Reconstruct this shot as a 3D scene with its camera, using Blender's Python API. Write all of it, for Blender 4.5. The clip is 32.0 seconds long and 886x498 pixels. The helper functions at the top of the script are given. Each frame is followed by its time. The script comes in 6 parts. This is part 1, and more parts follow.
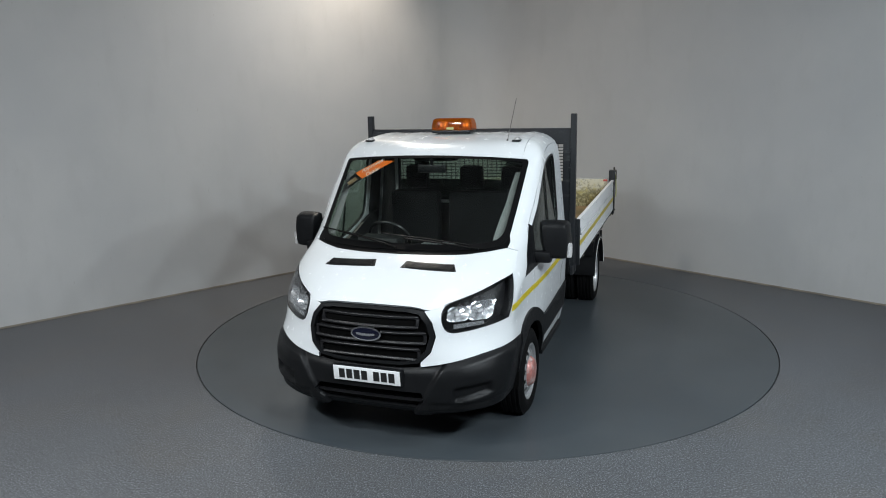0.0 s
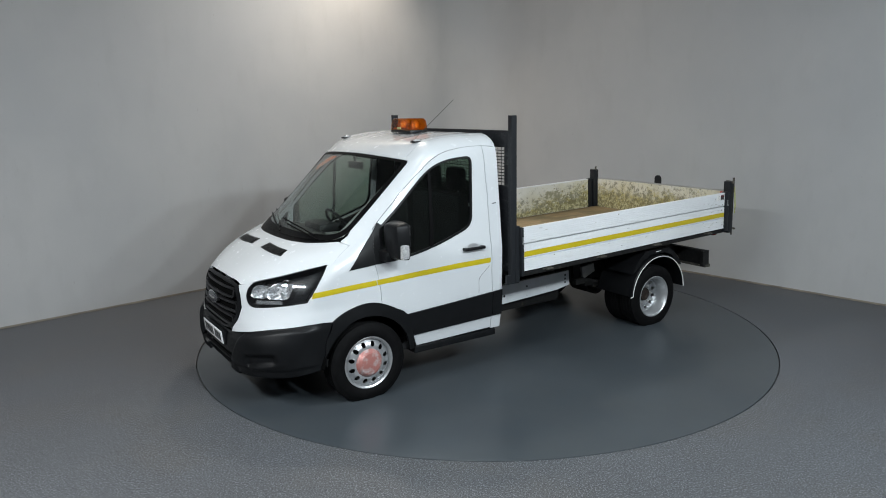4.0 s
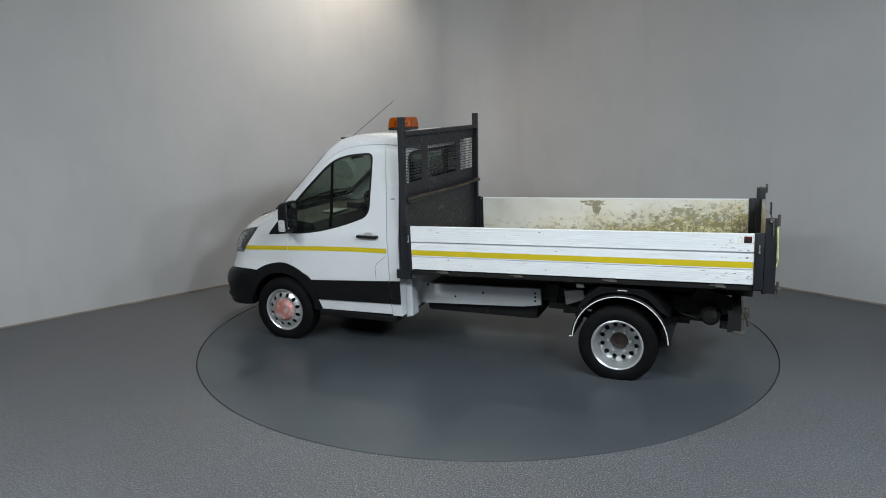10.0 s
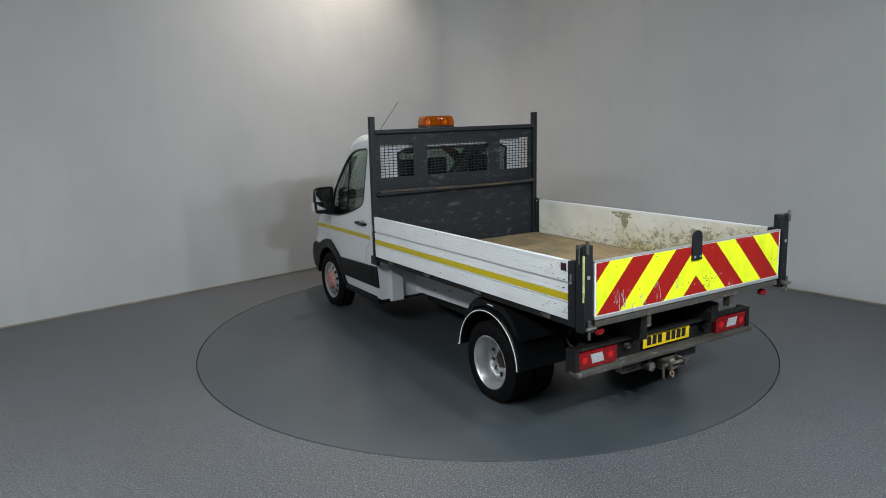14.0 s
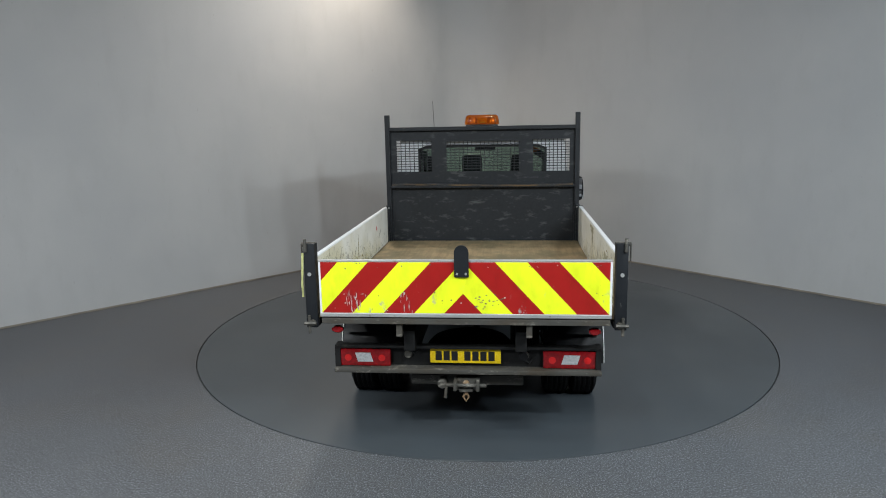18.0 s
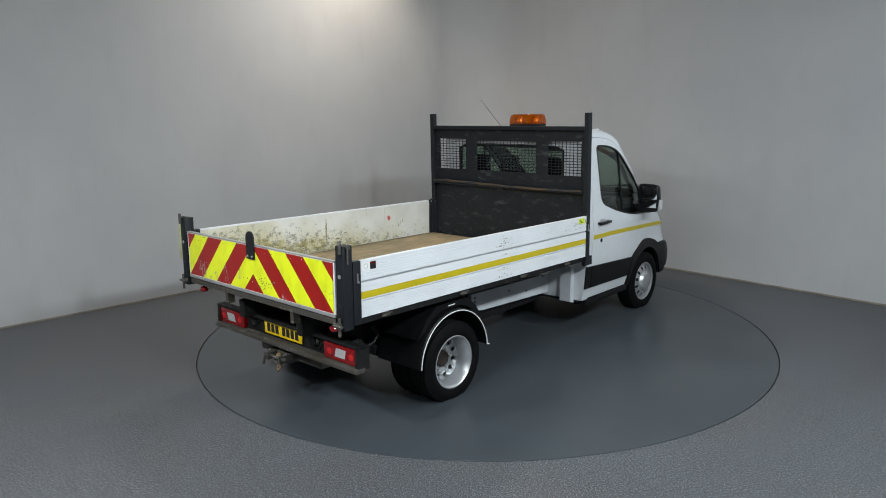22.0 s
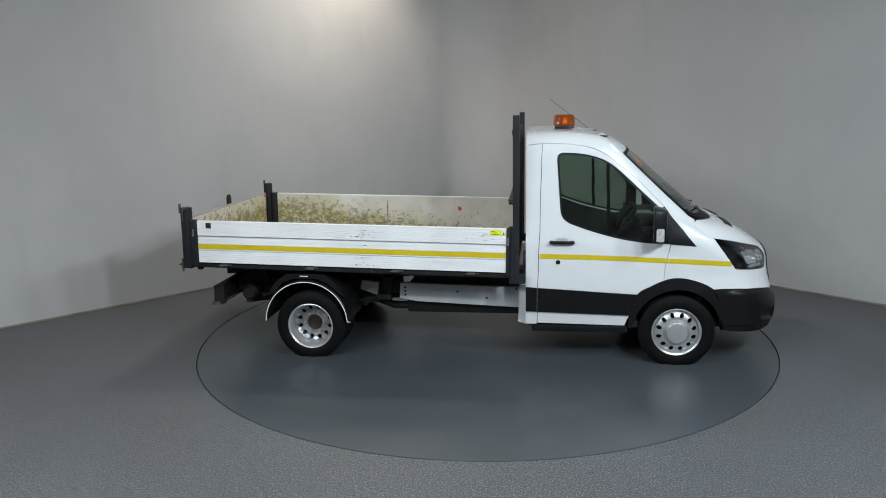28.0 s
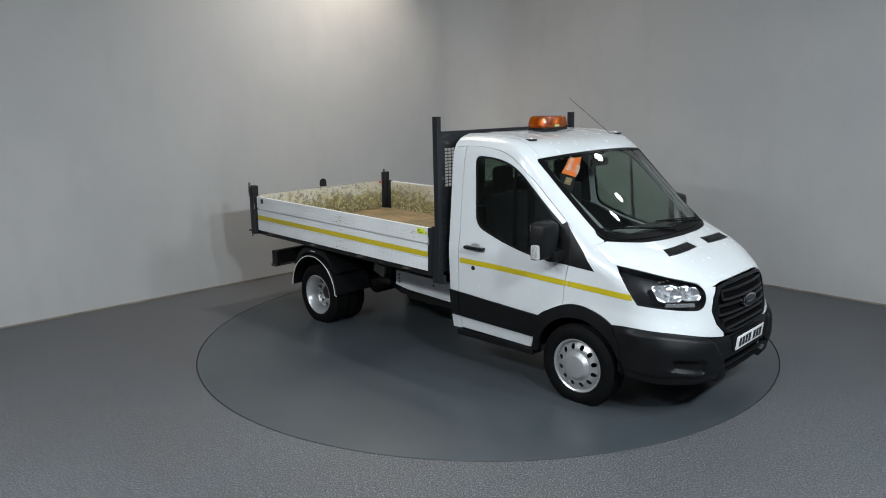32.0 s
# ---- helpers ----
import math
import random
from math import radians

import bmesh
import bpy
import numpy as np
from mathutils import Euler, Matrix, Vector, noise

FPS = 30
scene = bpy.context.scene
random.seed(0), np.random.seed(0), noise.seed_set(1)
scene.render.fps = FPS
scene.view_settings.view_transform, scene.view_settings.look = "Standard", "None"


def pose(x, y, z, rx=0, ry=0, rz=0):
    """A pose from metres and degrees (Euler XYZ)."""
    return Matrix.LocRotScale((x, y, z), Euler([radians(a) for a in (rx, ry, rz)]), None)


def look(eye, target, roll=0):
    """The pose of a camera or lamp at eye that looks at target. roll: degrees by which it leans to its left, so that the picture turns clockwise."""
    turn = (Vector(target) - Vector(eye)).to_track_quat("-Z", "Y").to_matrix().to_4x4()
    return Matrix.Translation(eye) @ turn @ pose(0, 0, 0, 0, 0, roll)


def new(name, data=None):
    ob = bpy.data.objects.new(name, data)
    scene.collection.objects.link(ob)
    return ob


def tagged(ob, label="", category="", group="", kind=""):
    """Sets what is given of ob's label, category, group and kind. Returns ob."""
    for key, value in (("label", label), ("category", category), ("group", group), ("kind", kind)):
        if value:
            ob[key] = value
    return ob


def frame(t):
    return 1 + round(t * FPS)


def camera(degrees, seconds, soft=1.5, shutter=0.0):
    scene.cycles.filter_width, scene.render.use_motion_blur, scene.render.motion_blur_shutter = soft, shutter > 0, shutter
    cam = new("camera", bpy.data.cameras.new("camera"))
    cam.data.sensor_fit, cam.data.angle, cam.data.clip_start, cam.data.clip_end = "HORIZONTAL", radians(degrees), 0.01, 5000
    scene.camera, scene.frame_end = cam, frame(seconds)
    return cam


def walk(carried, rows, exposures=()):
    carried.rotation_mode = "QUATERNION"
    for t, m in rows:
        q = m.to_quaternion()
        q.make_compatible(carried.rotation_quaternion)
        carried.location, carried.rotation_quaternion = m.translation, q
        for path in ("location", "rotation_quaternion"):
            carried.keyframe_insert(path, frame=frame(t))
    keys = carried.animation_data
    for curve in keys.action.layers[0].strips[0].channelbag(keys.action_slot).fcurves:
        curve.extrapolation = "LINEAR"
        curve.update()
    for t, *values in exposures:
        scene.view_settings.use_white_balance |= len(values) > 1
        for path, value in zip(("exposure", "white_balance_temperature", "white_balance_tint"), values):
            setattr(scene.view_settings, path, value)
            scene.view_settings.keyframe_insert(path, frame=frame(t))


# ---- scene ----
# camera: stands still on a low gantry, looking slightly down at the turntable
EYE = Vector((0.0, -7.545, 2.435))
cam = camera(63.8, 32.0, soft=1.0)
CAM_POSE = look(EYE, EYE + Vector((-0.2651, 4.8932, -0.9937)), -1.157)
walk(cam, [(0.0, CAM_POSE), (32.0, CAM_POSE)])

# world: a closed studio, so only a faint grey beyond the walls
world = bpy.data.worlds.new("studio_world")
scene.world = world
world.use_nodes = True
world.node_tree.nodes["Background"].inputs[0].default_value = (0.5, 0.52, 0.55, 1)
world.node_tree.nodes["Background"].inputs[1].default_value = 0.02
scene.view_settings.exposure = 0.0

# lamps: x, y, height, watts, width, colour
CEILING = 5.4
WARM, SOFT, COOL = (1.0, 0.84, 0.66), (1.0, 0.925, 0.83), (0.85, 0.945, 1.0)
# unseen downlights, placed, tinted and leaned to balance wall and truck brightness
LAMPS = [(2.4, -6.2, 4.15, 158, 0.34, COOL), (3.5, -5.2, 4.15, 96, 0.34, COOL), (4.4, -4.0, 4.15, 97, 0.34, COOL),
         (-2.6, -6.0, 4.15, 90, 0.34, COOL), (-3.9, -4.6, 4.15, 146, 0.34, (0.94, 0.96, 0.96)),
         (-1.3, 1.6, 5.32, 94, 0.34, SOFT), (0.0, -3.6, 5.32, 32, 0.34, COOL)]
# small unseen spots leaning towards the turntable; the first two are added fill
SPOTS = [(-1.9, -6.6, 4.0, 182, 0.40, COOL), (-3.2, -5.4, 4.15, 142, 0.40, COOL),
         (3.32, 1.42, 4.2, 40, 0.17, COOL), (3.81, 0.60, 4.2, 40, 0.17, COOL), (3.35, -0.77, 4.2, 40, 0.17, COOL)]
LEAN = {row[:2]: look((row[0], row[1], row[2]), (0.0, -0.4, 0.5)) for row in SPOTS}
LEAN.update({row[:2]: look((row[0], row[1], row[2]), (row[0] * 0.45 - 1.2, row[1] + 3.2, 0.0)) for row in LAMPS[:3]})
WALL_WASHERS = [(-1.62, 3.32, 5.32, 240, 0.22, WARM)]


def lamp(name, x, y, z, watts, width, colour, spot=0):
    data = bpy.data.lights.new(name, "SPOT" if spot else "AREA")
    data.energy, data.color = watts, colour
    if spot:
        data.spot_size, data.spot_blend, data.shadow_soft_size = radians(spot), 0.8, width / 2
    else:
        data.shape, data.size = "DISK", width
    ob = new(name, data)
    ob.matrix_world = LEAN[(x, y)] if (x, y) in LEAN else pose(x, y, z)
    return ob


for row in LAMPS:
    lamp("downlight_glow", *row)
for row in SPOTS:
    lamp("spot_glow", *row, spot=56)
for row in WALL_WASHERS:
    lamp("washer_glow", *row, spot=116)


# ---- materials ----
def rgba(c):
    return (c[0], c[1], c[2], 1.0)


class Nodes:
    """A small wrapper that adds and joins the nodes of one material."""

    def __init__(self, name):
        self.m = bpy.data.materials.new(name)
        self.m.use_nodes = True
        self.t = self.m.node_tree
        self.b = self.t.nodes["Principled BSDF"]
        self.pos = self.t.nodes.new("ShaderNodeTexCoord").outputs["Object"]

    def add(self, kind, **values):
        n = self.t.nodes.new(kind)
        for k, v in values.items():
            n.inputs[k.replace("_", " ")].default_value = v
        return n

    def link(self, a, b):
        self.t.links.new(a, b)

    def noise(self, scale, detail=4.0, rough=0.55, stretch=None):
        n = self.add("ShaderNodeTexNoise", Scale=scale, Detail=detail, Roughness=rough)
        src = self.pos
        if stretch:
            mp = self.t.nodes.new("ShaderNodeMapping")
            mp.inputs["Scale"].default_value = stretch
            self.link(src, mp.inputs["Vector"])
            src = mp.outputs["Vector"]
        self.link(src, n.inputs["Vector"])
        return n.outputs["Fac"]

    def ramp(self, fac, lo, hi, a=0.0, b=1.0):
        n = self.add("ShaderNodeMapRange")
        n.inputs["From Min"].default_value, n.inputs["From Max"].default_value = lo, hi
        n.inputs["To Min"].default_value, n.inputs["To Max"].default_value = a, b
        self.link(fac, n.inputs["Value"])
        return n.outputs["Result"]

    def mix(self, fac, a, b):
        n = self.t.nodes.new("ShaderNodeMix")
        n.data_type = "RGBA"
        for sock, v in ((n.inputs[0], fac), (n.inputs[6], a), (n.inputs[7], b)):
            if isinstance(v, (tuple, list)):
                sock.default_value = rgba(v)
            elif isinstance(v, (int, float)):
                sock.default_value = v
            else:
                self.link(v, sock)
        return n.outputs[2]

    def times(self, a, b):
        n = self.t.nodes.new("ShaderNodeMath")
        n.operation = "MULTIPLY"
        for sock, v in ((n.inputs[0], a), (n.inputs[1], b)):
            if isinstance(v, (int, float)):
                sock.default_value = v
            else:
                self.link(v, sock)
        return n.outputs[0]

    def plus(self, a, b):
        n = self.t.nodes.new("ShaderNodeMath")
        n.operation = "MULTIPLY_ADD"
        n.inputs[1].default_value = 1.0
        for sock, v in ((n.inputs[0], a), (n.inputs[2], b)):
            if isinstance(v, (int, float)):
                sock.default_value = v
            else:
                self.link(v, sock)
        return n.outputs[0]

    def axis(self, i):
        n = self.t.nodes.new("ShaderNodeSeparateXYZ")
        self.link(self.pos, n.inputs[0])
        return n.outputs[i]

    def bump(self, fac, strength, distance):
        n = self.add("ShaderNodeBump", Strength=strength, Distance=distance)
        self.link(fac, n.inputs["Height"])
        self.link(n.outputs[0], self.b.inputs["Normal"])

    def done(self, colour, rough, metal=0.0, coat=0.0, spec=0.5):
        for key, v in (("Base Color", colour), ("Roughness", rough), ("Metallic", metal), ("Coat Weight", coat), ("Specular IOR Level", spec)):
            s = self.b.inputs[key]
            if isinstance(v, (tuple, list)):
                s.default_value = rgba(v)
            elif isinstance(v, (int, float)):
                s.default_value = v
            else:
                self.link(v, s)
        return self.m


def plain(name, base, rough=0.5, metal=0.0, coat=0.0, var=0.12, scale=9.0, grain=0.0, spec=0.5):
    """A surface of one colour with slight variation at two scales."""
    k = Nodes(name)
    f = k.ramp(k.noise(scale), 0.3, 0.7)
    c = k.mix(f, tuple(x * (1 - var) for x in base), tuple(min(1, x * (1 + var)) for x in base))
    r = k.ramp(k.noise(scale * 6, 3), 0.25, 0.75, max(0.03, rough - 0.08), min(1, rough + 0.08))
    if grain:
        k.bump(k.noise(grain, 2), 0.25, 0.002)
    return k.done(c, r, metal, coat, spec)


def worn(name, base, under, rough, lo=0.62, hi=0.72, scale=14, stretch=None, metal=0.0, dirt=None):
    """Paint worn through to what lies under it, with a film of dirt."""
    k = Nodes(name)
    f = k.ramp(k.noise(2.2), 0.3, 0.7)
    c = k.mix(f, tuple(x * 0.85 for x in base), tuple(min(1, x * 1.15) for x in base))
    w = k.ramp(k.noise(scale, 8, 0.65, stretch), lo, hi)
    c = k.mix(w, c, under)
    if dirt:
        c = k.mix(k.times(k.ramp(k.noise(5.0, 6), 0.45, 0.75), 0.7), c, dirt)
    k.bump(k.noise(60, 3), 0.15, 0.002)
    return k.done(c, k.ramp(k.noise(30, 3), 0.3, 0.7, rough - 0.1, min(1, rough + 0.12)), metal, spec=0.3)


def clear(name, colour, rough=0.0):
    """Glass or clear plastic: mirror gloss over a tinted see-through body."""
    m = bpy.data.materials.new(name)
    m.use_nodes = True
    t = m.node_tree
    t.nodes.remove(t.nodes["Principled BSDF"])
    out = t.nodes["Material Output"]
    tr, gl, mx, lw, pw, ma = (t.nodes.new(n) for n in ("ShaderNodeBsdfTransparent", "ShaderNodeBsdfGlossy", "ShaderNodeMixShader", "ShaderNodeLayerWeight", "ShaderNodeMath", "ShaderNodeMath"))
    tr.inputs[0].default_value = rgba(colour)
    gl.inputs["Roughness"].default_value = rough
    lw.inputs["Blend"].default_value = 0.5
    pw.operation, ma.operation = "POWER", "MULTIPLY_ADD"
    pw.inputs[1].default_value = 5.0
    ma.inputs[1].default_value, ma.inputs[2].default_value = 0.8, 0.08
    t.links.new(lw.outputs["Facing"], pw.inputs[0])
    t.links.new(pw.outputs[0], ma.inputs[0])
    t.links.new(ma.outputs[0], mx.inputs[0])
    t.links.new(tr.outputs[0], mx.inputs[1])
    t.links.new(gl.outputs[0], mx.inputs[2])
    t.links.new(mx.outputs[0], out.inputs["Surface"])
    return m


def glow(name, colour, strength):
    k = Nodes(name)
    k.b.inputs["Emission Color"].default_value = rgba(colour)
    k.b.inputs["Emission Strength"].default_value = strength
    return k.done(colour, 0.4)


def wall_paint():
    k = Nodes("wall_paint")
    c = k.mix(k.ramp(k.noise(0.7, 3), 0.35, 0.65), (0.385, 0.392, 0.40), (0.422, 0.426, 0.43))
    c = k.mix(k.times(k.ramp(k.noise(3.5, 6, 0.6, (1, 1, 0.35)), 0.52, 0.72), 0.3), c, (0.35, 0.35, 0.35))
    c = k.mix(k.times(k.ramp(k.noise(26, 5, 0.6, (1, 1, 0.5)), 0.68, 0.74), 0.4), c, (0.30, 0.29, 0.275))
    k.bump(k.noise(45, 4), 0.08, 0.004)
    return k.done(c, 0.62, spec=0.3)


def grit_floor():
    k = Nodes("grit_floor")
    c = k.mix(k.ramp(k.noise(0.45, 3), 0.35, 0.65), (0.074, 0.077, 0.082), (0.085, 0.091, 0.100))
    c = k.mix(k.times(k.ramp(k.noise(1.1, 5, 0.6), 0.5, 0.68), 0.45), c, (0.092, 0.087, 0.080))
    c = k.mix(k.times(k.ramp(k.noise(74, 3, 0.62), 0.52, 0.60), 0.90), c, (0.028, 0.030, 0.035))
    c = k.mix(k.times(k.ramp(k.noise(84, 2, 0.6), 0.56, 0.62), 0.90), c, (0.205, 0.217, 0.236))
    c = k.mix(k.ramp(k.noise(170, 2, 0.6), 0.67, 0.71), c, (0.36, 0.375, 0.40))
    return k.done(c, 0.52, spec=0.35)


def smooth_deck():
    k = Nodes("turntable_paint")
    c = k.mix(k.ramp(k.noise(0.8, 4), 0.35, 0.65), (0.042, 0.051, 0.059), (0.055, 0.065, 0.073))
    c = k.mix(k.times(k.ramp(k.noise(2.5, 4, 0.55), 0.4, 0.7), 0.3), c, (0.057, 0.061, 0.064))
    return k.done(c, k.ramp(k.noise(0.6, 2), 0.35, 0.65, 0.29, 0.35), spec=0.5)


def bed_inner():
    k = Nodes("stained_white_liner")
    c = k.mix(k.ramp(k.noise(3), 0.35, 0.65), (0.60, 0.585, 0.52), (0.70, 0.69, 0.64))
    back = k.ramp(k.axis(0), 0.0, -2.4, -0.12, 0.34)
    low = k.ramp(k.axis(2), 1.36, 0.98, -0.16, 0.26)
    where = k.plus(back, low)
    # pale yellow film, then moss in clumps, then grit and bare flakes in the moss
    c = k.mix(k.times(k.ramp(k.plus(k.noise(2.5, 5, 0.6), where), 0.52, 0.95), 0.65), c, (0.53, 0.47, 0.25))
    m = k.ramp(k.plus(k.noise(6.5, 10, 0.74, (0.8, 1, 1.2)), where), 0.78, 0.92)
    c = k.mix(k.times(m, 0.9), c, (0.40, 0.34, 0.11))
    g = k.ramp(k.plus(k.noise(15, 11, 0.8, (0.8, 1, 1)), k.times(where, 0.42)), 0.60, 0.68)
    c = k.mix(k.times(g, 0.75), c, (0.125, 0.115, 0.07))
    y = k.ramp(k.plus(k.noise(24, 9, 0.78), k.times(where, 0.3)), 0.64, 0.70)
    c = k.mix(k.times(k.times(y, m), 0.85), c, (0.60, 0.56, 0.34))
    # upright scratches and small dark knocks
    c = k.mix(k.times(k.ramp(k.noise(16, 5, 0.6, (1.6, 1, 0.22)), 0.66, 0.74), 0.6), c, (0.24, 0.225, 0.18))
    c = k.mix(k.times(k.ramp(k.noise(22, 8, 0.7), 0.69, 0.73), 0.8), c, (0.20, 0.185, 0.15))
    k.bump(k.noise(30, 5), 0.2, 0.003)
    return k.done(c, 0.6)


def plywood():
    k = Nodes("worn_plywood")
    g = k.noise(7, 8, 0.6, (0.35, 3.0, 1))
    c = k.mix(k.ramp(g, 0.3, 0.7), (0.20, 0.14, 0.072), (0.34, 0.25, 0.135))
    c = k.mix(k.times(k.ramp(k.noise(2.6, 7, 0.65), 0.42, 0.62), 0.85), c, (0.135, 0.115, 0.06))
    c = k.mix(k.ramp(k.noise(16, 6, 0.6), 0.66, 0.76), c, (0.10, 0.085, 0.06))
    k.bump(g, 0.2, 0.004)
    return k.done(c, 0.68)


def ribbed_white():
    k = Nodes("scuffed_white_aluminium")
    c = k.mix(k.ramp(k.noise(2.0), 0.35, 0.65), (0.67, 0.685, 0.70), (0.72, 0.735, 0.75))
    c = k.mix(k.times(k.ramp(k.noise(9, 6, 0.6, (0.25, 1, 2.5)), 0.56, 0.74), 0.45), c, (0.52, 0.52, 0.51))
    c = k.mix(k.ramp(k.noise(34, 7, 0.7, (0.35, 1, 1)), 0.70, 0.75), c, (0.16, 0.15, 0.14))
    return k.done(c, 0.36)


def chevron_tape(name, base, other):
    k = Nodes(name)
    c = k.mix(k.ramp(k.noise(6), 0.3, 0.7), tuple(x * 0.92 for x in base), base)
    low = k.ramp(k.axis(2), 1.25, 1.05)
    c = k.mix(k.times(low, k.ramp(k.noise(12, 8, 0.72, (1, 1, 0.6)), 0.60, 0.67)), c, other)
    c = k.mix(k.times(k.ramp(k.noise(5, 7, 0.65, (1, 1, 0.4)), 0.5, 0.72), 0.4), c, tuple(x * 0.45 for x in base))
    c = k.mix(k.ramp(k.noise(38, 3, 0.5), 0.74, 0.78), c, (0.07, 0.05, 0.03))
    return k.done(c, 0.3, spec=0.5)


WHITE = plain("white_paint", (0.60, 0.622, 0.64), 0.22, coat=0.6, var=0.015, scale=3)
BLACK = plain("black_plastic", (0.0062, 0.0066, 0.0074), 0.40, var=0.2, scale=8, grain=400, spec=0.18)
GRAINED = plain("grained_black_plastic", (0.009, 0.009, 0.010), 0.38, var=0.2, scale=20, spec=0.3)
# near-black for the shade deep in grille and intake, and for arch liners
VOID = plain("unlit_black", (0.002, 0.002, 0.002), 0.9, var=0.1, spec=0.05)
GLOSS_BLACK = plain("black_glass_print", (0.003, 0.003, 0.0033), 0.45, var=0.1, scale=9, spec=0.08)
SEAM = plain("grey_door_gap", (0.05, 0.05, 0.052), 0.6, var=0.1)
SATIN = plain("satin_black", (0.007, 0.007, 0.008), 0.34, var=0.2, spec=0.3)
UNDER = worn("chassis_black", (0.008, 0.008, 0.008), (0.05, 0.04, 0.03), 0.6, 0.6, 0.72, 12)
RUBBER = plain("tyre_rubber", (0.0045, 0.0045, 0.0048), 0.65, var=0.25, scale=20, grain=250, spec=0.08)
SILVER = plain("silver_wheel_paint", (0.50, 0.51, 0.52), 0.36, metal=0.75, var=0.06, scale=14)
STEEL = worn("headboard_steel", (0.011, 0.0125, 0.015), (0.075, 0.078, 0.08), 0.5, 0.56, 0.76, 11, (1, 0.6, 1.7))
STEEL2 = worn("post_steel", (0.012, 0.0135, 0.016), (0.16, 0.15, 0.14), 0.45, 0.66, 0.76, 26, (1, 1, 0.5))
SILVER_DULL = plain("dull_silver_paint", (0.30, 0.31, 0.32), 0.40, metal=0.7, var=0.2, scale=14)
GALV = worn("galvanised_steel", (0.42, 0.42, 0.41), (0.16, 0.12, 0.08), 0.48, 0.60, 0.74, 30, metal=0.5)
GRIME = worn("grimy_steel", (0.060, 0.057, 0.050), (0.30, 0.28, 0.24), 0.55, 0.56, 0.72, 18, (0.6, 0.5, 1.6), dirt=(0.05, 0.036, 0.022))
RUST = worn("rusty_steel", (0.20, 0.13, 0.07), (0.36, 0.33, 0.28), 0.7, 0.5, 0.7, 30)
RUST_DARK = worn("rusty_hub", (0.016, 0.012, 0.010), (0.05, 0.03, 0.02), 0.7, 0.5, 0.7, 30)
CHASSIS = worn("light_grey_chassis", (0.50, 0.52, 0.54), (0.12, 0.10, 0.08), 0.45, 0.66, 0.74, 16)
YELLOW = plain("yellow_stripe", (0.50, 0.395, 0.010), 0.35, var=0.06, scale=5)
TAPE_Y = chevron_tape("yellow_reflective_tape", (0.84, 0.93, 0.02), (0.35, 0.35, 0.32))
TAPE_R = chevron_tape("red_reflective_tape", (0.34, 0.012, 0.010), (0.35, 0.33, 0.32))
REFLECT = plain("lamp_reflector", (0.60, 0.61, 0.62), 0.24, metal=0.8, var=0.35, scale=45, grain=45)
CAP_DULL = plain("dull_grey_trim", (0.20, 0.20, 0.20), 0.7, var=0.1)
CHROME = plain("chrome", (0.85, 0.86, 0.87), 0.08, metal=1.0, var=0.02)
MIRROR = plain("mirror_glass", (0.9, 0.9, 0.9), 0.03, metal=1.0, var=0.0)
FABRIC = plain("dark_seat_fabric", (0.008, 0.008, 0.009), 0.9, var=0.3, scale=30, grain=500, spec=0.2)
TRIM = plain("dark_cab_trim", (0.014, 0.014, 0.015), 0.6, var=0.2, scale=12)
HEADLINER = plain("pale_headliner", (0.42, 0.42, 0.41), 0.85, var=0.05)
GLASS = clear("tinted_glass", (0.71, 0.79, 0.74))
SCREEN = clear("windscreen_glass", (0.80, 0.85, 0.82))
LENS = clear("clear_lens", (0.95, 0.96, 0.97))
AMBER = clear("amber_lens", (0.92, 0.43, 0.05), rough=0.06)
AMBER_IN = plain("amber_reflector", (0.34, 0.13, 0.02), 0.25, metal=0.4, var=0.25, scale=30)
RED = plain("red_lamp_lens", (0.20, 0.004, 0.006), 0.12, coat=0.4, var=0.35, scale=35)
REDDOT = plain("red_bulb_glow", (0.50, 0.012, 0.012), 0.2, coat=0.3, var=0.1)
CLEARLAMP = plain("white_lamp_lens", (0.62, 0.62, 0.62), 0.12, metal=0.4, coat=1.0, var=0.25, scale=60)
PLATE_W = plain("white_plate", (0.78, 0.79, 0.80), 0.25, var=0.03)
PLATE_Y = plain("yellow_plate", (0.76, 0.52, 0.01), 0.25, var=0.06)
INK = plain("black_ink", (0.012, 0.012, 0.012), 0.4, var=0.05)
ORANGE = plain("orange_card", (0.78, 0.16, 0.015), 0.5, var=0.05)
PAPER = plain("white_label", (0.74, 0.74, 0.72), 0.5, var=0.05)
STRAP = plain("pale_yellow_strap", (0.40, 0.41, 0.17), 0.6, var=0.15, scale=30)
# unseen back walls, their tone set for what mirrors and windows reflect
DARK_WALL = plain("dark_back_wall", (0.09, 0.09, 0.095), 0.85, var=0.2, scale=3)
LIME = plain("lime_label", (0.62, 0.72, 0.03), 0.45, var=0.08, scale=25)
BLUE = plain("blue_badge", (0.002, 0.003, 0.012), 0.2, coat=0.5, var=0.1)
CAP_RED = worn("faded_red_cap", (0.40, 0.165, 0.145), (0.50, 0.45, 0.44), 0.4, 0.47, 0.68, 14, metal=0.25)
CAP_GREY = plain("grey_cap", (0.50, 0.51, 0.52), 0.36, metal=0.7, var=0.05)
WOOD = worn("wooden_batten", (0.095, 0.062, 0.032), (0.035, 0.035, 0.036), 0.7, 0.42, 0.60, 10, (0.3, 0.4, 1))
STAIN = plain("dark_stain", (0.15, 0.145, 0.11), 0.75, var=0.4, scale=40)
SCUFF = plain("grey_scuff", (0.54, 0.535, 0.52), 0.6, var=0.4, scale=40)
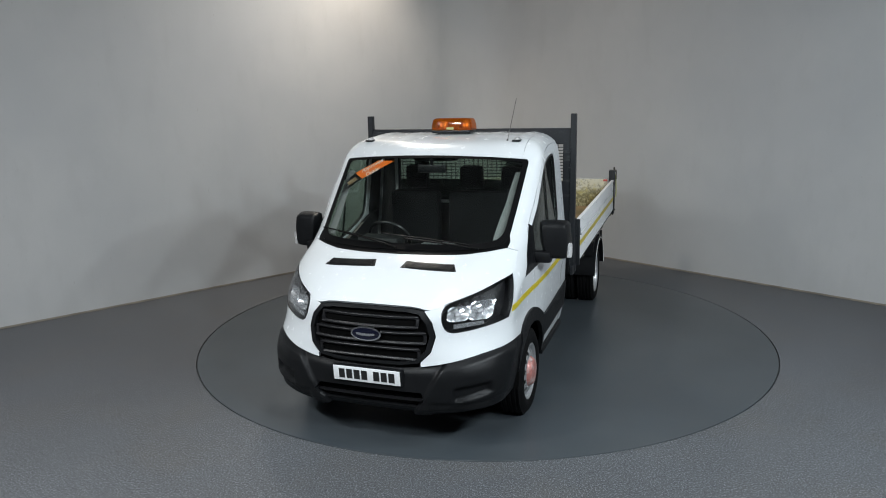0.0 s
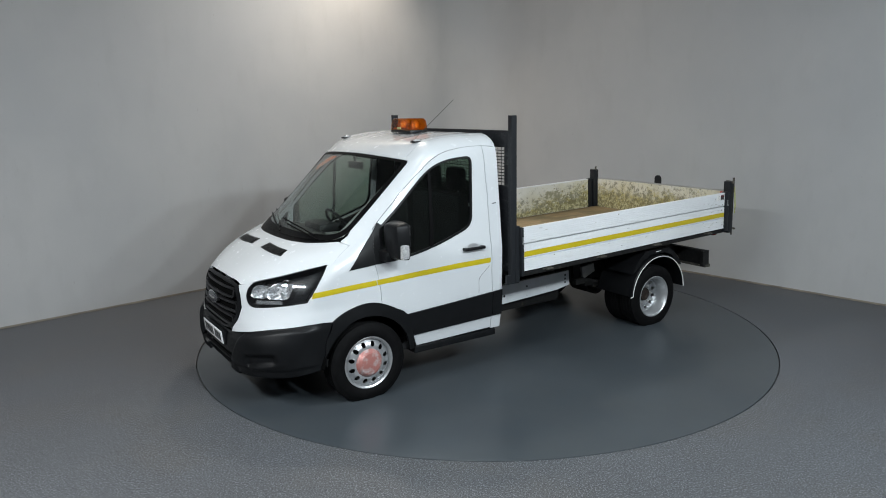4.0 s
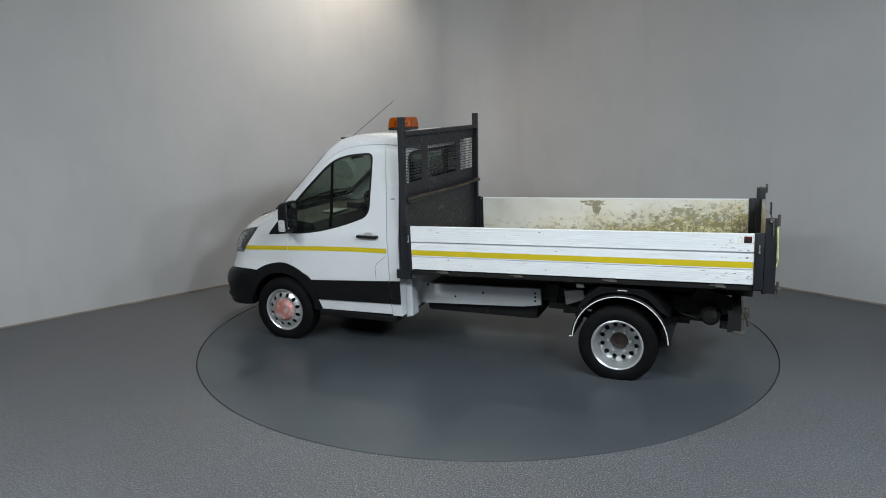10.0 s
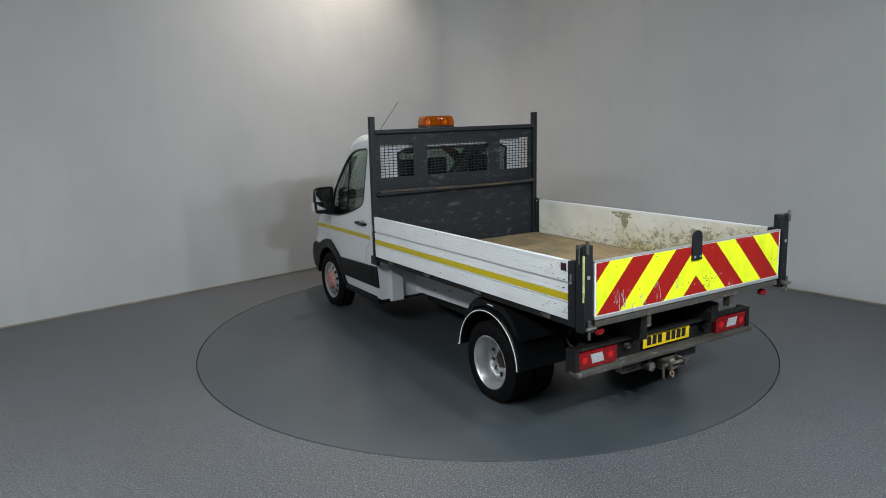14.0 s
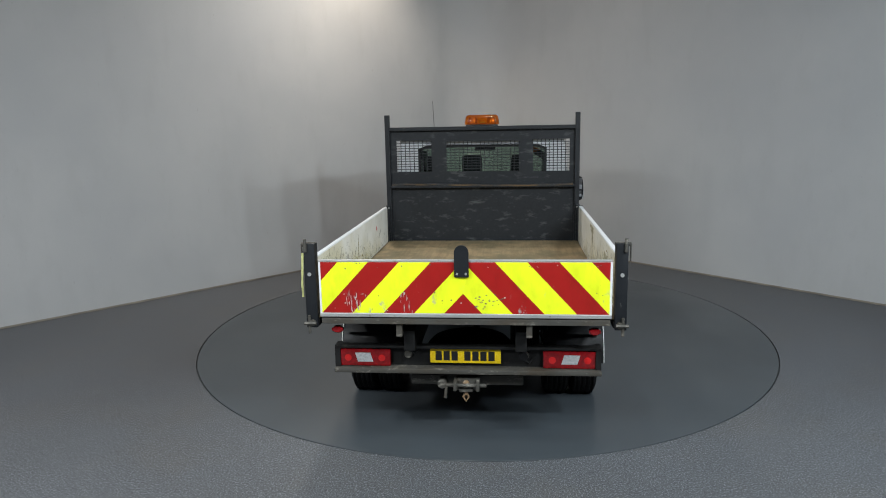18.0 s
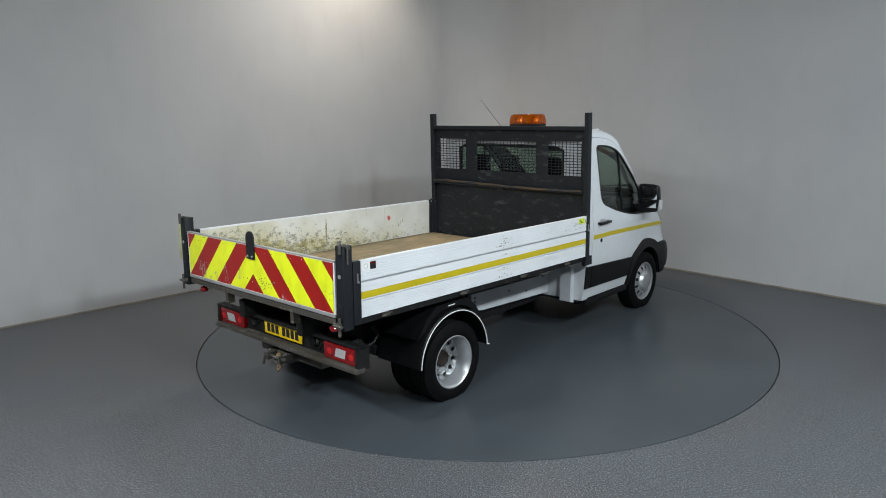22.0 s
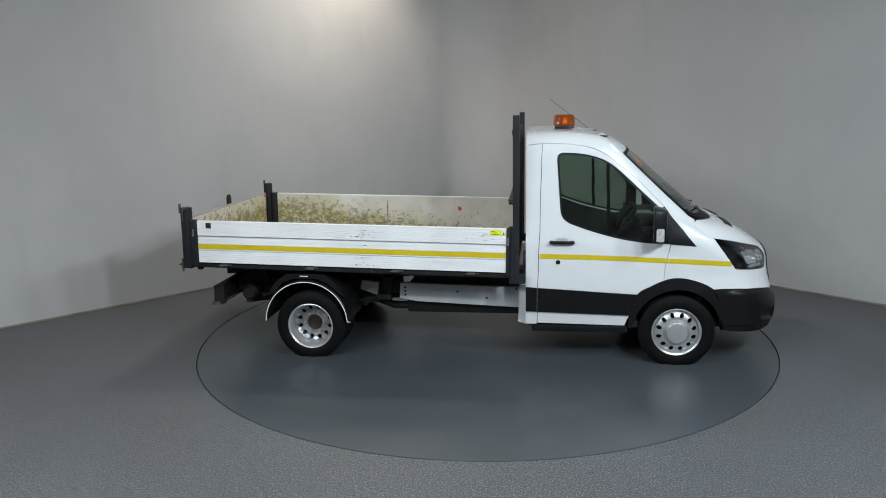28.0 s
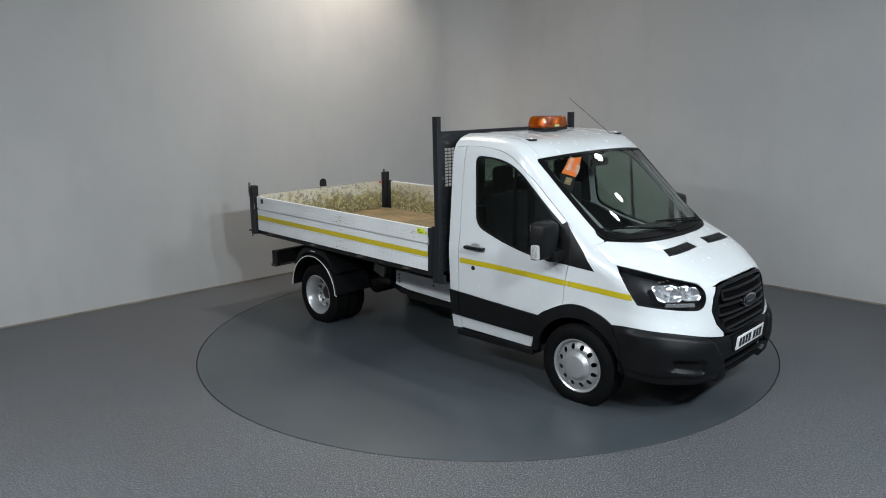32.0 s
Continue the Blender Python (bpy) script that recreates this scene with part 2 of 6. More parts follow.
MOSS_STAIN = worn("grey_green_stain", (0.27, 0.255, 0.175), (0.52, 0.49, 0.38), 0.75, 0.50, 0.60, 26)
FLAKE = plain("bare_pale_flake", (0.58, 0.55, 0.44), 0.6, var=0.15, scale=60)
MOULD = plain("dark_olive_moss", (0.235, 0.205, 0.10), 0.9, var=0.5, scale=60)
RUB = plain("rubbed_film", (0.42, 0.36, 0.34), 0.5, var=0.3, scale=50)
RED_SPLAT = plain("red_paint_splat", (0.50, 0.09, 0.08), 0.5, var=0.2, scale=40)
WALL = wall_paint()
FLOOR = grit_floor()
DECK = smooth_deck()
LINER = bed_inner()
PLY = plywood()
RIBBED = ribbed_white()
SEALANT = plain("grubby_sealant", (0.20, 0.175, 0.14), 0.7, var=0.3, scale=4)
CEIL = plain("ceiling_paint", (0.10, 0.10, 0.105), 0.8, var=0.05, scale=2)
LAMP_FACE = glow("lamp_face", (1.0, 0.97, 0.92), 18.0)
LAMP_BODY = plain("lamp_body", (0.5, 0.5, 0.5), 0.4, var=0.03)


# ---- mesh helpers ----
def part(name, bm, material, parent=None, label="", smooth=30, m=None):
    """Link a bmesh as one mesh object under a thing or a part."""
    me = bpy.data.meshes.new(name)
    if m is not None:
        bm.transform(m)
    bm.to_mesh(me)
    bm.free()
    me.materials.append(material)
    if smooth:
        me.shade_smooth()
        me.set_sharp_from_angle(angle=radians(smooth))
    ob = new(name, me)
    ob.parent = parent
    if label:
        ob["label"] = label
    return ob


def box(bm, lo, hi, bevel=0.0, m=None):
    made = bmesh.ops.create_cube(bm, size=1.0)["verts"]
    for v in made:
        v.co = Vector([(lo[i] + hi[i]) / 2 + v.co[i] * (hi[i] - lo[i]) for i in range(3)])
    if m is not None:
        bmesh.ops.transform(bm, matrix=m, verts=made)
    if bevel:
        edges = {e for v in made for e in v.link_edges}
        bmesh.ops.bevel(bm, geom=list(edges), offset=bevel, segments=2, profile=0.6, affect="EDGES")
    return bm


def boxed(lo, hi, bevel=0.0, m=None):
    return box(bmesh.new(), lo, hi, bevel, m)


def rod(bm, a, b, r, seg=12, r2=None):
    """A round bar from a to b."""
    a, b = Vector(a), Vector(b)
    d = b - a
    m = Matrix.Translation((a + b) / 2) @ d.to_track_quat("Z", "Y").to_matrix().to_4x4()
    bmesh.ops.create_cone(bm, cap_ends=True, segments=seg, radius1=r, radius2=r if r2 is None else r2, depth=d.length, matrix=m)
    return bm


def rods(*rows):
    bm = bmesh.new()
    for row in rows:
        rod(bm, *row)
    return bm


def tube(bm, pts, r, seg=8):
    """A bent round bar through points."""
    pts = [Vector(p) for p in pts]
    rings = []
    for i, p in enumerate(pts):
        d = (pts[min(i + 1, len(pts) - 1)] - pts[max(i - 1, 0)]).normalized()
        q = d.to_track_quat("Z", "Y")
        rings.append([bm.verts.new(p + q @ Vector((r * math.cos(k * math.tau / seg), r * math.sin(k * math.tau / seg), 0))) for k in range(seg)])
    for a, b in zip(rings, rings[1:]):
        for k in range(seg):
            bm.faces.new((a[k], a[(k + 1) % seg], b[(k + 1) % seg], b[k]))
    bm.faces.new(rings[0][::-1])
    bm.faces.new(rings[-1])
    return bm


def lathe(bm, profile, centre, seg=48, side=1):
    """Turn a profile of (radius, outward) round the cross axis through centre."""
    rings = []
    for r, h in profile:
        if r < 1e-5:
            rings.append([bm.verts.new((centre[0], centre[1] + side * h, centre[2]))])
        else:
            rings.append([bm.verts.new((centre[0] + r * math.cos(k * math.tau / seg), centre[1] + side * h, centre[2] + r * math.sin(k * math.tau / seg))) for k in range(seg)])
    for a, b in zip(rings, rings[1:]):
        for k in range(seg):
            j = (k + 1) % seg
            if len(a) == 1 and len(b) == 1:
                continue
            quad = [a[0], b[j], b[k]] if len(a) == 1 else ([a[k], a[j], b[0]] if len(b) == 1 else [a[k], a[j], b[j], b[k]])
            bm.faces.new(quad)
    bmesh.ops.recalc_face_normals(bm, faces=bm.faces[:])
    return bm


def flat(outer, holes=(), step=(0.05, 0.05)):
    """A plane sheet with holes in (a, b), cut into small cells."""
    bm = bmesh.new()
    for loop in (outer, *holes):
        vs = [bm.verts.new((a, b, 0)) for a, b in loop]
        for i in range(len(vs)):
            bm.edges.new((vs[i - 1], vs[i]))
    bmesh.ops.triangle_fill(bm, use_beauty=True, edges=bm.edges[:], normal=(0, 0, 1))
    bmesh.ops.dissolve_limit(bm, angle_limit=0.01, verts=[], edges=[e for e in bm.edges if len(e.link_faces) == 2])
    lo = [min(v.co[i] for v in bm.verts) for i in (0, 1)]
    hi = [max(v.co[i] for v in bm.verts) for i in (0, 1)]
    for i in (0, 1):
        if not step[i]:
            continue
        n = max(1, round((hi[i] - lo[i]) / step[i]))
        no = Vector((1, 0, 0)) if i == 0 else Vector((0, 1, 0))
        for k in range(1, n):
            co = no * (lo[i] + (hi[i] - lo[i]) * k / n + 0.00037)
            bmesh.ops.bisect_plane(bm, geom=bm.verts[:] + bm.edges[:] + bm.faces[:], dist=1e-5, plane_co=co, plane_no=no)
    bmesh.ops.triangulate(bm, faces=[f for f in bm.faces if len(f.verts) > 4])
    return bm


def wrap(bm, fn, thick=0.0, off=0.0):
    """Lay a plane sheet on the surface fn(a, b, off), with a thickness that goes inwards."""
    ab = {v: (v.co.x, v.co.y) for v in bm.verts}
    faces = bm.faces[:]
    for v, (a, b) in ab.items():
        v.co = fn(a, b, off)
    test = faces[len(faces) // 2]
    test.normal_update()
    a, b = ab[test.verts[0]]
    if test.normal.dot(Vector(fn(a, b, off + 0.01)) - Vector(fn(a, b, off))) < 0:
        bmesh.ops.reverse_faces(bm, faces=faces)
    if thick:
        inner = {v: bm.verts.new(fn(a, b, off - thick)) for v, (a, b) in ab.items()}
        rim = [(e.link_loops[0].vert, e.link_loops[0].link_loop_next.vert) for e in bm.edges if len(e.link_faces) == 1]
        for f in faces:
            bm.faces.new([inner[v] for v in reversed(f.verts)])
        for a, b in rim:
            bm.faces.new((b, a, inner[a], inner[b]))
    return bm


def mirrored(pts):
    return [(-a, b) for a, b in reversed(pts)]


TILT = Matrix.Translation((0.32, 0, 0.9)) @ pose(0, 0, 0, 0, 1.35, 0) @ Matrix.Translation((-0.32, 0, -0.9))


def splat(name, cx, cz, rx, rz, y, face, material, parent, seed):
    """A thin irregular mark on an upright face."""
    rnd = random.Random(seed)
    n = 22
    pts = []
    for k in range(n):
        s = 0.55 + 0.6 * rnd.random()
        pts.append((cx + rx * s * math.cos(k * math.tau / n), cz + rz * s * math.sin(k * math.tau / n)))
    return part(name, wrap(flat(pts, step=(0, 0)), lambda a, b, o: (a, y + face * o, b), 0.001, 0.0012), material, parent, smooth=0, m=TILT)


# ---- the studio ----
CORNER, HALF = 5.58, 7.29
MID = CORNER - HALF
FILLET = 0.9
RADIUS = 2.985


def circle(r, n, cx=0.0, cy=0.0):
    return [(cx + r * math.cos(k * math.tau / n), cy + r * math.sin(k * math.tau / n)) for k in range(n)]


def build_studio():
    h = HALF + 0.3
    diamond = [(0, MID + h), (-h, MID), (0, MID - h), (h, MID)]
    bm = wrap(flat(diamond, [circle(RADIUS + 0.006, 160)], (1.0, 1.0)), lambda a, b, o: (a, b, o), 0.05)
    tagged(part("floor", bm, FLOOR, smooth=0), "speckled grey anti-slip resin floor round a turntable", "floor", kind="structure")
    bm = rods(((0, 0, -0.14), (0, 0, -0.06), RADIUS + 0.3, 96))
    tagged(part("turntable_pit", bm, UNDER, smooth=0), "dark shallow pit under the turntable", "pit", kind="structure")
    side = HALF * math.sqrt(2)
    # the two walls in view stop where the rounded corner begins
    for i, (px, py, turn, cut) in enumerate(((-HALF / 2, MID + HALF / 2, 45, 1), (HALF / 2, MID + HALF / 2, -45, -1), (-HALF / 2, MID - HALF / 2, 135, 0), (HALF / 2, MID - HALF / 2, -135, 0))):
        lo, hi = -side / 2 - 0.15, side / 2 + 0.15
        if cut == 1:
            hi = side / 2 - FILLET
        if cut == -1:
            lo = -side / 2 + FILLET
        m = pose(px, py, 0, 0, 0, turn)
        wall = part("wall_%d" % (i + 1), boxed((lo, 0, -0.05), (hi, 0.15, CEILING + 0.1)), WALL if cut else DARK_WALL, smooth=0, m=m)
        tagged(wall, "smooth pale grey painted studio wall" if cut else "unseen dark back wall of the studio", "wall", kind="structure")
        trim = part("baseboard_%d" % (i + 1), boxed((lo, -0.012, 0.0), (hi, 0.0, 0.022), 0.004), SEALANT, smooth=0, m=m)
        tagged(trim, "grubby sealant bead along the wall foot", "trim", kind="structure")
    # rounded corner
    cx, cy = 0.0, CORNER - FILLET * math.sqrt(2)
    for name, r0, r1, z0, z1, mt in (("wall_5", FILLET, FILLET + 0.15, -0.05, CEILING + 0.1, WALL), ("baseboard_5", FILLET - 0.012, FILLET, 0.0, 0.022, SEALANT)):
        bm = bmesh.new()
        n = 24
        ring = []
        for k in range(n + 1):
            a = radians(135 - 90 * k / n)
            ring.append([bm.verts.new((cx + r * math.cos(a), cy + r * math.sin(a), z)) for r, z in ((r0, z0), (r1, z0), (r1, z1), (r0, z1))])
        for p, q in zip(ring, ring[1:]):
            for j in range(4):
                bm.faces.new((p[j], p[(j + 1) % 4], q[(j + 1) % 4], q[j]))
        bm.faces.new(ring[0])
        bm.faces.new(ring[-1][::-1])
        bmesh.ops.recalc_face_normals(bm, faces=bm.faces[:])
        tagged(part(name, bm, mt), "rounded pale grey corner of the studio" if mt is WALL else "grubby sealant bead in the corner", "wall" if mt is WALL else "trim", kind="structure")
    slab = boxed((-h - 0.2, MID - h, CEILING), (h + 0.2, MID + h, CEILING + 0.1))
    tagged(part("ceiling", slab, CEIL, smooth=0), "plain grey studio ceiling", "ceiling", kind="structure")


def build_downlight(x, y, z, width, label):
    """A round fitting whose face points along its own -z; the spots lean on a short arm."""
    thing = new("ceiling_light")
    tagged(thing, label, "ceiling light", "studio ceiling lights")
    lean = LEAN.get((x, y))
    r, top = width / 2, 0.08
    m = (lean if lean else pose(x, y, z))
    body = bmesh.new()
    rings = ((0.0, top), (r + 0.03, top), (r + 0.03, top - 0.055), (r, top - 0.055), (r, top - 0.03))
    loops = [[body.verts.new((a, b, h)) for a, b in circle(max(q, 0.01), 32)] for q, h in rings]
    for p, q in zip(loops, loops[1:]):
        for k in range(32):
            body.faces.new((p[k], p[(k + 1) % 32], q[(k + 1) % 32], q[k]))
    part("housing", body, LAMP_BODY, thing, m=m)
    part("lamp_lens", rods(((0, 0, top - 0.035), (0, 0, top - 0.028), r, 32)), LAMP_FACE, thing, "bright white lens", smooth=0, m=m)
    back = m @ Vector((0, 0, top))
    if back.z < CEILING - 0.01:
        part("drop_rod", rods((back, (back.x, back.y, CEILING), 0.012, 10)), LAMP_BODY, thing)
    return thing


build_studio()
for x, y, z, watts, width, colour in LAMPS:
    build_downlight(x, y, z, width, "unseen round ceiling downlight, switched on, placed to balance brightness")
for x, y, z, watts, width, colour in SPOTS:
    build_downlight(x, y, z, width, "small unseen spotlight leaning towards the turntable")
for x, y, z, watts, width, colour in WALL_WASHERS:
    build_downlight(x, y, z, width, "small warm ceiling downlight close to the wall")

turntable = new("turntable")
tagged(turntable, "round grey painted vehicle turntable flush with the floor", "turntable")
deck_bm = bmesh.new()
loops = [[deck_bm.verts.new((a, b, z)) for a, b in circle(r, 160)] for r, z in ((RADIUS - 0.05, -0.055), (RADIUS - 0.006, -0.055), (RADIUS - 0.006, -0.002), (RADIUS - 0.009, 0.0))]
for p, q in zip(loops, loops[1:]):
    for k in range(160):
        deck_bm.faces.new((p[k], p[(k + 1) % 160], q[(k + 1) % 160], q[k]))
deck_bm.faces.new(loops[-1])
bmesh.ops.recalc_face_normals(deck_bm, faces=deck_bm.faces[:])
part("deck_plate", deck_bm, DECK, turntable, smooth=0)
part("rim_seal", lathe(bmesh.new(), [(RADIUS - 0.006, -0.05), (RADIUS + 0.003, -0.05), (RADIUS + 0.003, -0.012), (RADIUS - 0.006, -0.012)], (0, 0, 0), 160), INK, turntable, "black rubber rim seal", smooth=0, m=pose(0, 0, 0, 90))


# ---- the cab's skin: horizontal slices, nose curve in front and side curve behind ----
# truck space: x ahead, y to its left, z up, origin on the turntable's axis
def curve(pts, soft=0.02):
    lo, hi = pts[0][0], pts[-1][0]
    grid = np.arange(lo, hi + 0.004, 0.004)
    val = np.interp(grid, [p[0] for p in pts], [p[1] for p in pts])
    n = max(1, int(soft / 0.004))
    if n > 1:
        for _ in range(2):
            pad = np.concatenate([2 * val[0] - val[n:0:-1], val, 2 * val[-1] - val[-2:-n - 2:-1]])
            val = np.convolve(pad, np.ones(2 * n + 1) / (2 * n + 1), "same")[n:-n]
    return lambda v: np.interp(v, grid, val)


REAR = 0.50
NOSE_X = curve([(0.10, 2.72), (0.22, 2.80), (0.30, 2.87), (0.45, 2.895), (0.58, 2.885), (0.66, 2.86), (0.85, 2.867), (0.95, 2.858), (1.01, 2.828), (1.05, 2.782),
                (1.15, 2.642), (1.244, 2.48), (1.285, 2.385), (1.315, 2.285), (1.345, 2.22), (2.03, 1.44), (2.10, 1.36), (2.2, 1.2)], 0.02)
NOSE_SOFT = curve([(0.10, 2.80), (0.9, 2.865), (1.05, 2.782), (1.15, 2.642), (1.244, 2.48), (1.30, 2.33), (1.345, 2.22), (2.03, 1.44), (2.10, 1.36), (2.2, 1.2)], 0.07)
NOSE_A = curve([(0.1, 0.32), (0.25, 0.30), (0.62, 0.26), (0.72, 0.32), (0.82, 0.39), (1.0, 0.405), (1.2, 0.34), (1.32, 0.27), (2.0, 0.155), (2.2, 0.15)], 0.05)
NOSE_N = curve([(0.1, 4.0), (0.62, 4.4), (0.72, 3.4), (0.82, 2.7), (1.0, 2.6), (1.2, 4.0), (1.32, 3.2), (2.2, 2.5)], 0.05)
WIDE = curve([(0.1, 0.90), (0.3, 0.945), (0.5, 0.98), (0.74, 0.998), (1.0, 1.005), (1.15, 1.008), (1.22, 0.998), (1.5, 0.972), (1.9, 0.934), (2.0, 0.919), (2.05, 0.905), (2.09, 0.886), (2.13, 0.86), (2.2, 0.80)], 0.016)
TAPER = curve([(0.3, 0.0), (1.2, 0.0), (1.5, 0.006), (1.8, 0.028), (2.04, 0.050), (2.34, 0.062), (2.6, 0.105), (3.0, 0.25)], 0.06)
ROOF_Z = curve([(0.4, 2.165), (0.55, 2.172), (0.8, 2.174), (1.0, 2.162), (1.2, 2.130), (1.35, 2.090), (1.45, 2.050), (1.6, 1.97), (2.2, 1.6), (3.2, 1.0)], 0.05)
# how steep the nose's face stands, and how round the corners between face and flank are
FACE = curve([(0.1, 0.95), (1.0, 0.9), (1.1, 0.62), (1.2, 0.52), (1.3, 0.42), (1.36, 0.62), (1.45, 0.66), (2.2, 0.66)], 0.03)
ROUND = curve([(0.1, 0.08), (0.7, 0.08), (1.0, 0.09), (1.3, 0.10), (1.9, 0.09), (2.02, 0.05), (2.2, 0.05)], 0.03)


def front_x(y, z):
    w = np.clip((np.abs(y) - 0.60) / 0.22, 0, 1) * np.clip((z - 1.1) / 0.1, 0, 1)
    return NOSE_X(z) * (1 - w) + NOSE_SOFT(z) * w - NOSE_A(z) * (np.abs(y) / 0.9) ** NOSE_N(z)


def side_y(x, z):
    lean = np.clip((x - 1.6) / 0.5, 0, 1) * np.maximum(0.0, z - 1.22) * 0.21
    full = np.clip(0.45 + (z - 0.68) / 0.17 * 0.55, 0.45, 1.0)
    return WIDE(z) - TAPER(x) * full - lean


def cap_z(x, y):
    rib = 0.010 * np.exp(-((np.abs(y) - 0.40) / 0.022) ** 2) + 0.008 * np.exp(-((np.abs(y) - 0.70) / 0.022) ** 2)
    return ROOF_Z(x) - 0.010 * (y / 0.868) ** 2 + rib * np.clip((1.3 - x) / 0.2, 0, 1)


def blend(a, b, k):
    h = np.maximum(k - np.abs(a - b), 0) / k
    return np.maximum(a, b) + h * h * k / 4


def hull(x, y, z):
    """Below zero inside the cab's painted body."""
    y = np.abs(y)
    body = blend(y - side_y(x, z), z - cap_z(x, y), 0.12)
    return blend(body, (x - front_x(y, z)) * FACE(z), ROUND(z))


def onto(pts, way, far=1.5):
    """The points where lines along way, through pts, enter the body from outside."""
    p, d = np.array(pts, float).reshape(-1, 3), np.array(way, float)
    d = d / np.linalg.norm(d)
    ts = np.linspace(far, -far, 100)
    line = p[:, None, :] + ts[None, :, None] * d
    inside = hull(line[..., 0], line[..., 1], line[..., 2]) < 0
    first = np.maximum(1, np.argmax(inside, axis=1))
    hi, lo = ts[first - 1].copy(), ts[first].copy()
    for _ in range(22):
        mid = (hi + lo) / 2
        at = p + mid[:, None] * d
        neg = hull(at[:, 0], at[:, 1], at[:, 2]) < 0
        lo, hi = np.where(neg, mid, lo), np.where(neg, hi, mid)
    return p + lo[:, None] * d


def outward(p):
    e = 0.003
    n = np.stack([hull(*(p + s).T) - hull(*(p - s).T) for s in np.eye(3) * e], axis=1)
    return n / np.linalg.norm(n, axis=1)[:, None]


# the body's skin as a table over q (0: middle of the nose, 1: front corner, 2: cab's rear edge) and height
ZS = np.arange(0.10, 2.125, 0.01)
QS = np.linspace(0.0, 2.02, 506)


def skin_table():
    lo, hi = np.full(len(ZS), 0.3), np.full(len(ZS), 1.05)
    for _ in range(30):
        y = (lo + hi) / 2
        out = side_y(front_x(y, ZS), ZS) > y
        lo, hi = np.where(out, y, lo), np.where(out, hi, y)
    yc, xc = lo, front_x(lo, ZS)
    q, z = np.meshgrid(QS, ZS, indexing="ij")
    y1 = q * yc[None, :]
    x2 = xc[None, :] - (q - 1) * (xc[None, :] - REAR)
    x = np.where(q < 1, front_x(np.minimum(y1, yc[None, :]), z), x2)
    y = np.where(q < 1, y1, side_y(x2, z))
    w = np.clip((q - 0.84) / 0.32, 0, 1)
    w = w * w * (3 - 2 * w) * math.pi / 2
    lo, hi = np.full(q.shape, -0.35), np.full(q.shape, 0.01)
    for _ in range(26):
        t = (lo + hi) / 2
        neg = hull(x + t * np.cos(w), y + t * np.sin(w), z) < 0
        lo, hi = np.where(neg, t, lo), np.where(neg, hi, t)
    p = np.stack([x + lo * np.cos(w), y + lo * np.sin(w), z], axis=-1)
    n = outward(p.reshape(-1, 3)).reshape(p.shape)
    n[0, :, 1] = 0.0
    return yc, xc, p, n


YC, XC, SKIN_P, SKIN_N = skin_table()
SKIN_ROWS = np.concatenate([SKIN_P, SKIN_N], axis=-1)


def corner(z):
    return float(np.interp(z, ZS, YC)), float(np.interp(z, ZS, XC))


def skin(q, z, off=0.0):
    """The point of the skin at q and height z (negative q: right side), off metres outwards."""
    s, q = (-1 if q < 0 else 1), abs(q)
    i, j = min(len(QS) - 1.001, q / QS[1]), min(len(ZS) - 1.001, max(0.0, (z - 0.10) / 0.01))
    a, b = int(i), int(j)
    i, j = i - a, j - b
    r = (SKIN_ROWS[a, b] * (1 - i) + SKIN_ROWS[a + 1, b] * i) * (1 - j) + (SKIN_ROWS[a, b + 1] * (1 - i) + SKIN_ROWS[a + 1, b + 1] * i) * j
    p = r[:3] + r[3:] * off
    return Vector((p[0], s * p[1], p[2]))


def column(z, axis):
    j = min(len(ZS) - 1.001, max(0.0, (z - 0.10) / 0.01))
    b = int(j)
    return SKIN_P[:, b, axis] * (1 - j + b) + SKIN_P[:, b + 1, axis] * (j - b)


def F(y, z):
    """A place on the skin by its y and height, seen from ahead."""
    return (math.copysign(float(np.interp(abs(y), column(z, 1)[:280], QS[:280])), y), z)


def S(x, z):
    """A place on the skin by its x and height, seen from the side."""
    return (float(np.interp(-x, -column(z, 0), QS)), z)


def SL(*pts):
    """Side points joined by lines that are straight on the truck."""
    out = []
    for (x0, z0), (x1, z1) in zip(pts, pts[1:]):
        out += [S(x0 + (x1 - x0) * t, z0 + (z1 - z0) * t) for t in (0.0, 0.2, 0.4, 0.6, 0.8)]
    return out + [S(*pts[-1])]


def smooth_line(pts, n=5):
    """An open line through points, bent smoothly between them."""
    out = []
    for i in range(len(pts) - 1):
        p = [Vector(pts[max(0, min(len(pts) - 1, i + k))]) for k in (-1, 0, 1, 2)]
        for j in range(n):
            t = j / n
            v = 0.5 * (2 * p[1] + (p[2] - p[0]) * t + (2 * p[0] - 5 * p[1] + 4 * p[2] - p[3]) * t * t + (3 * p[1] - 3 * p[2] + p[3] - p[0]) * t ** 3)
            out.append(tuple(v))
    return out + [tuple(pts[-1])]


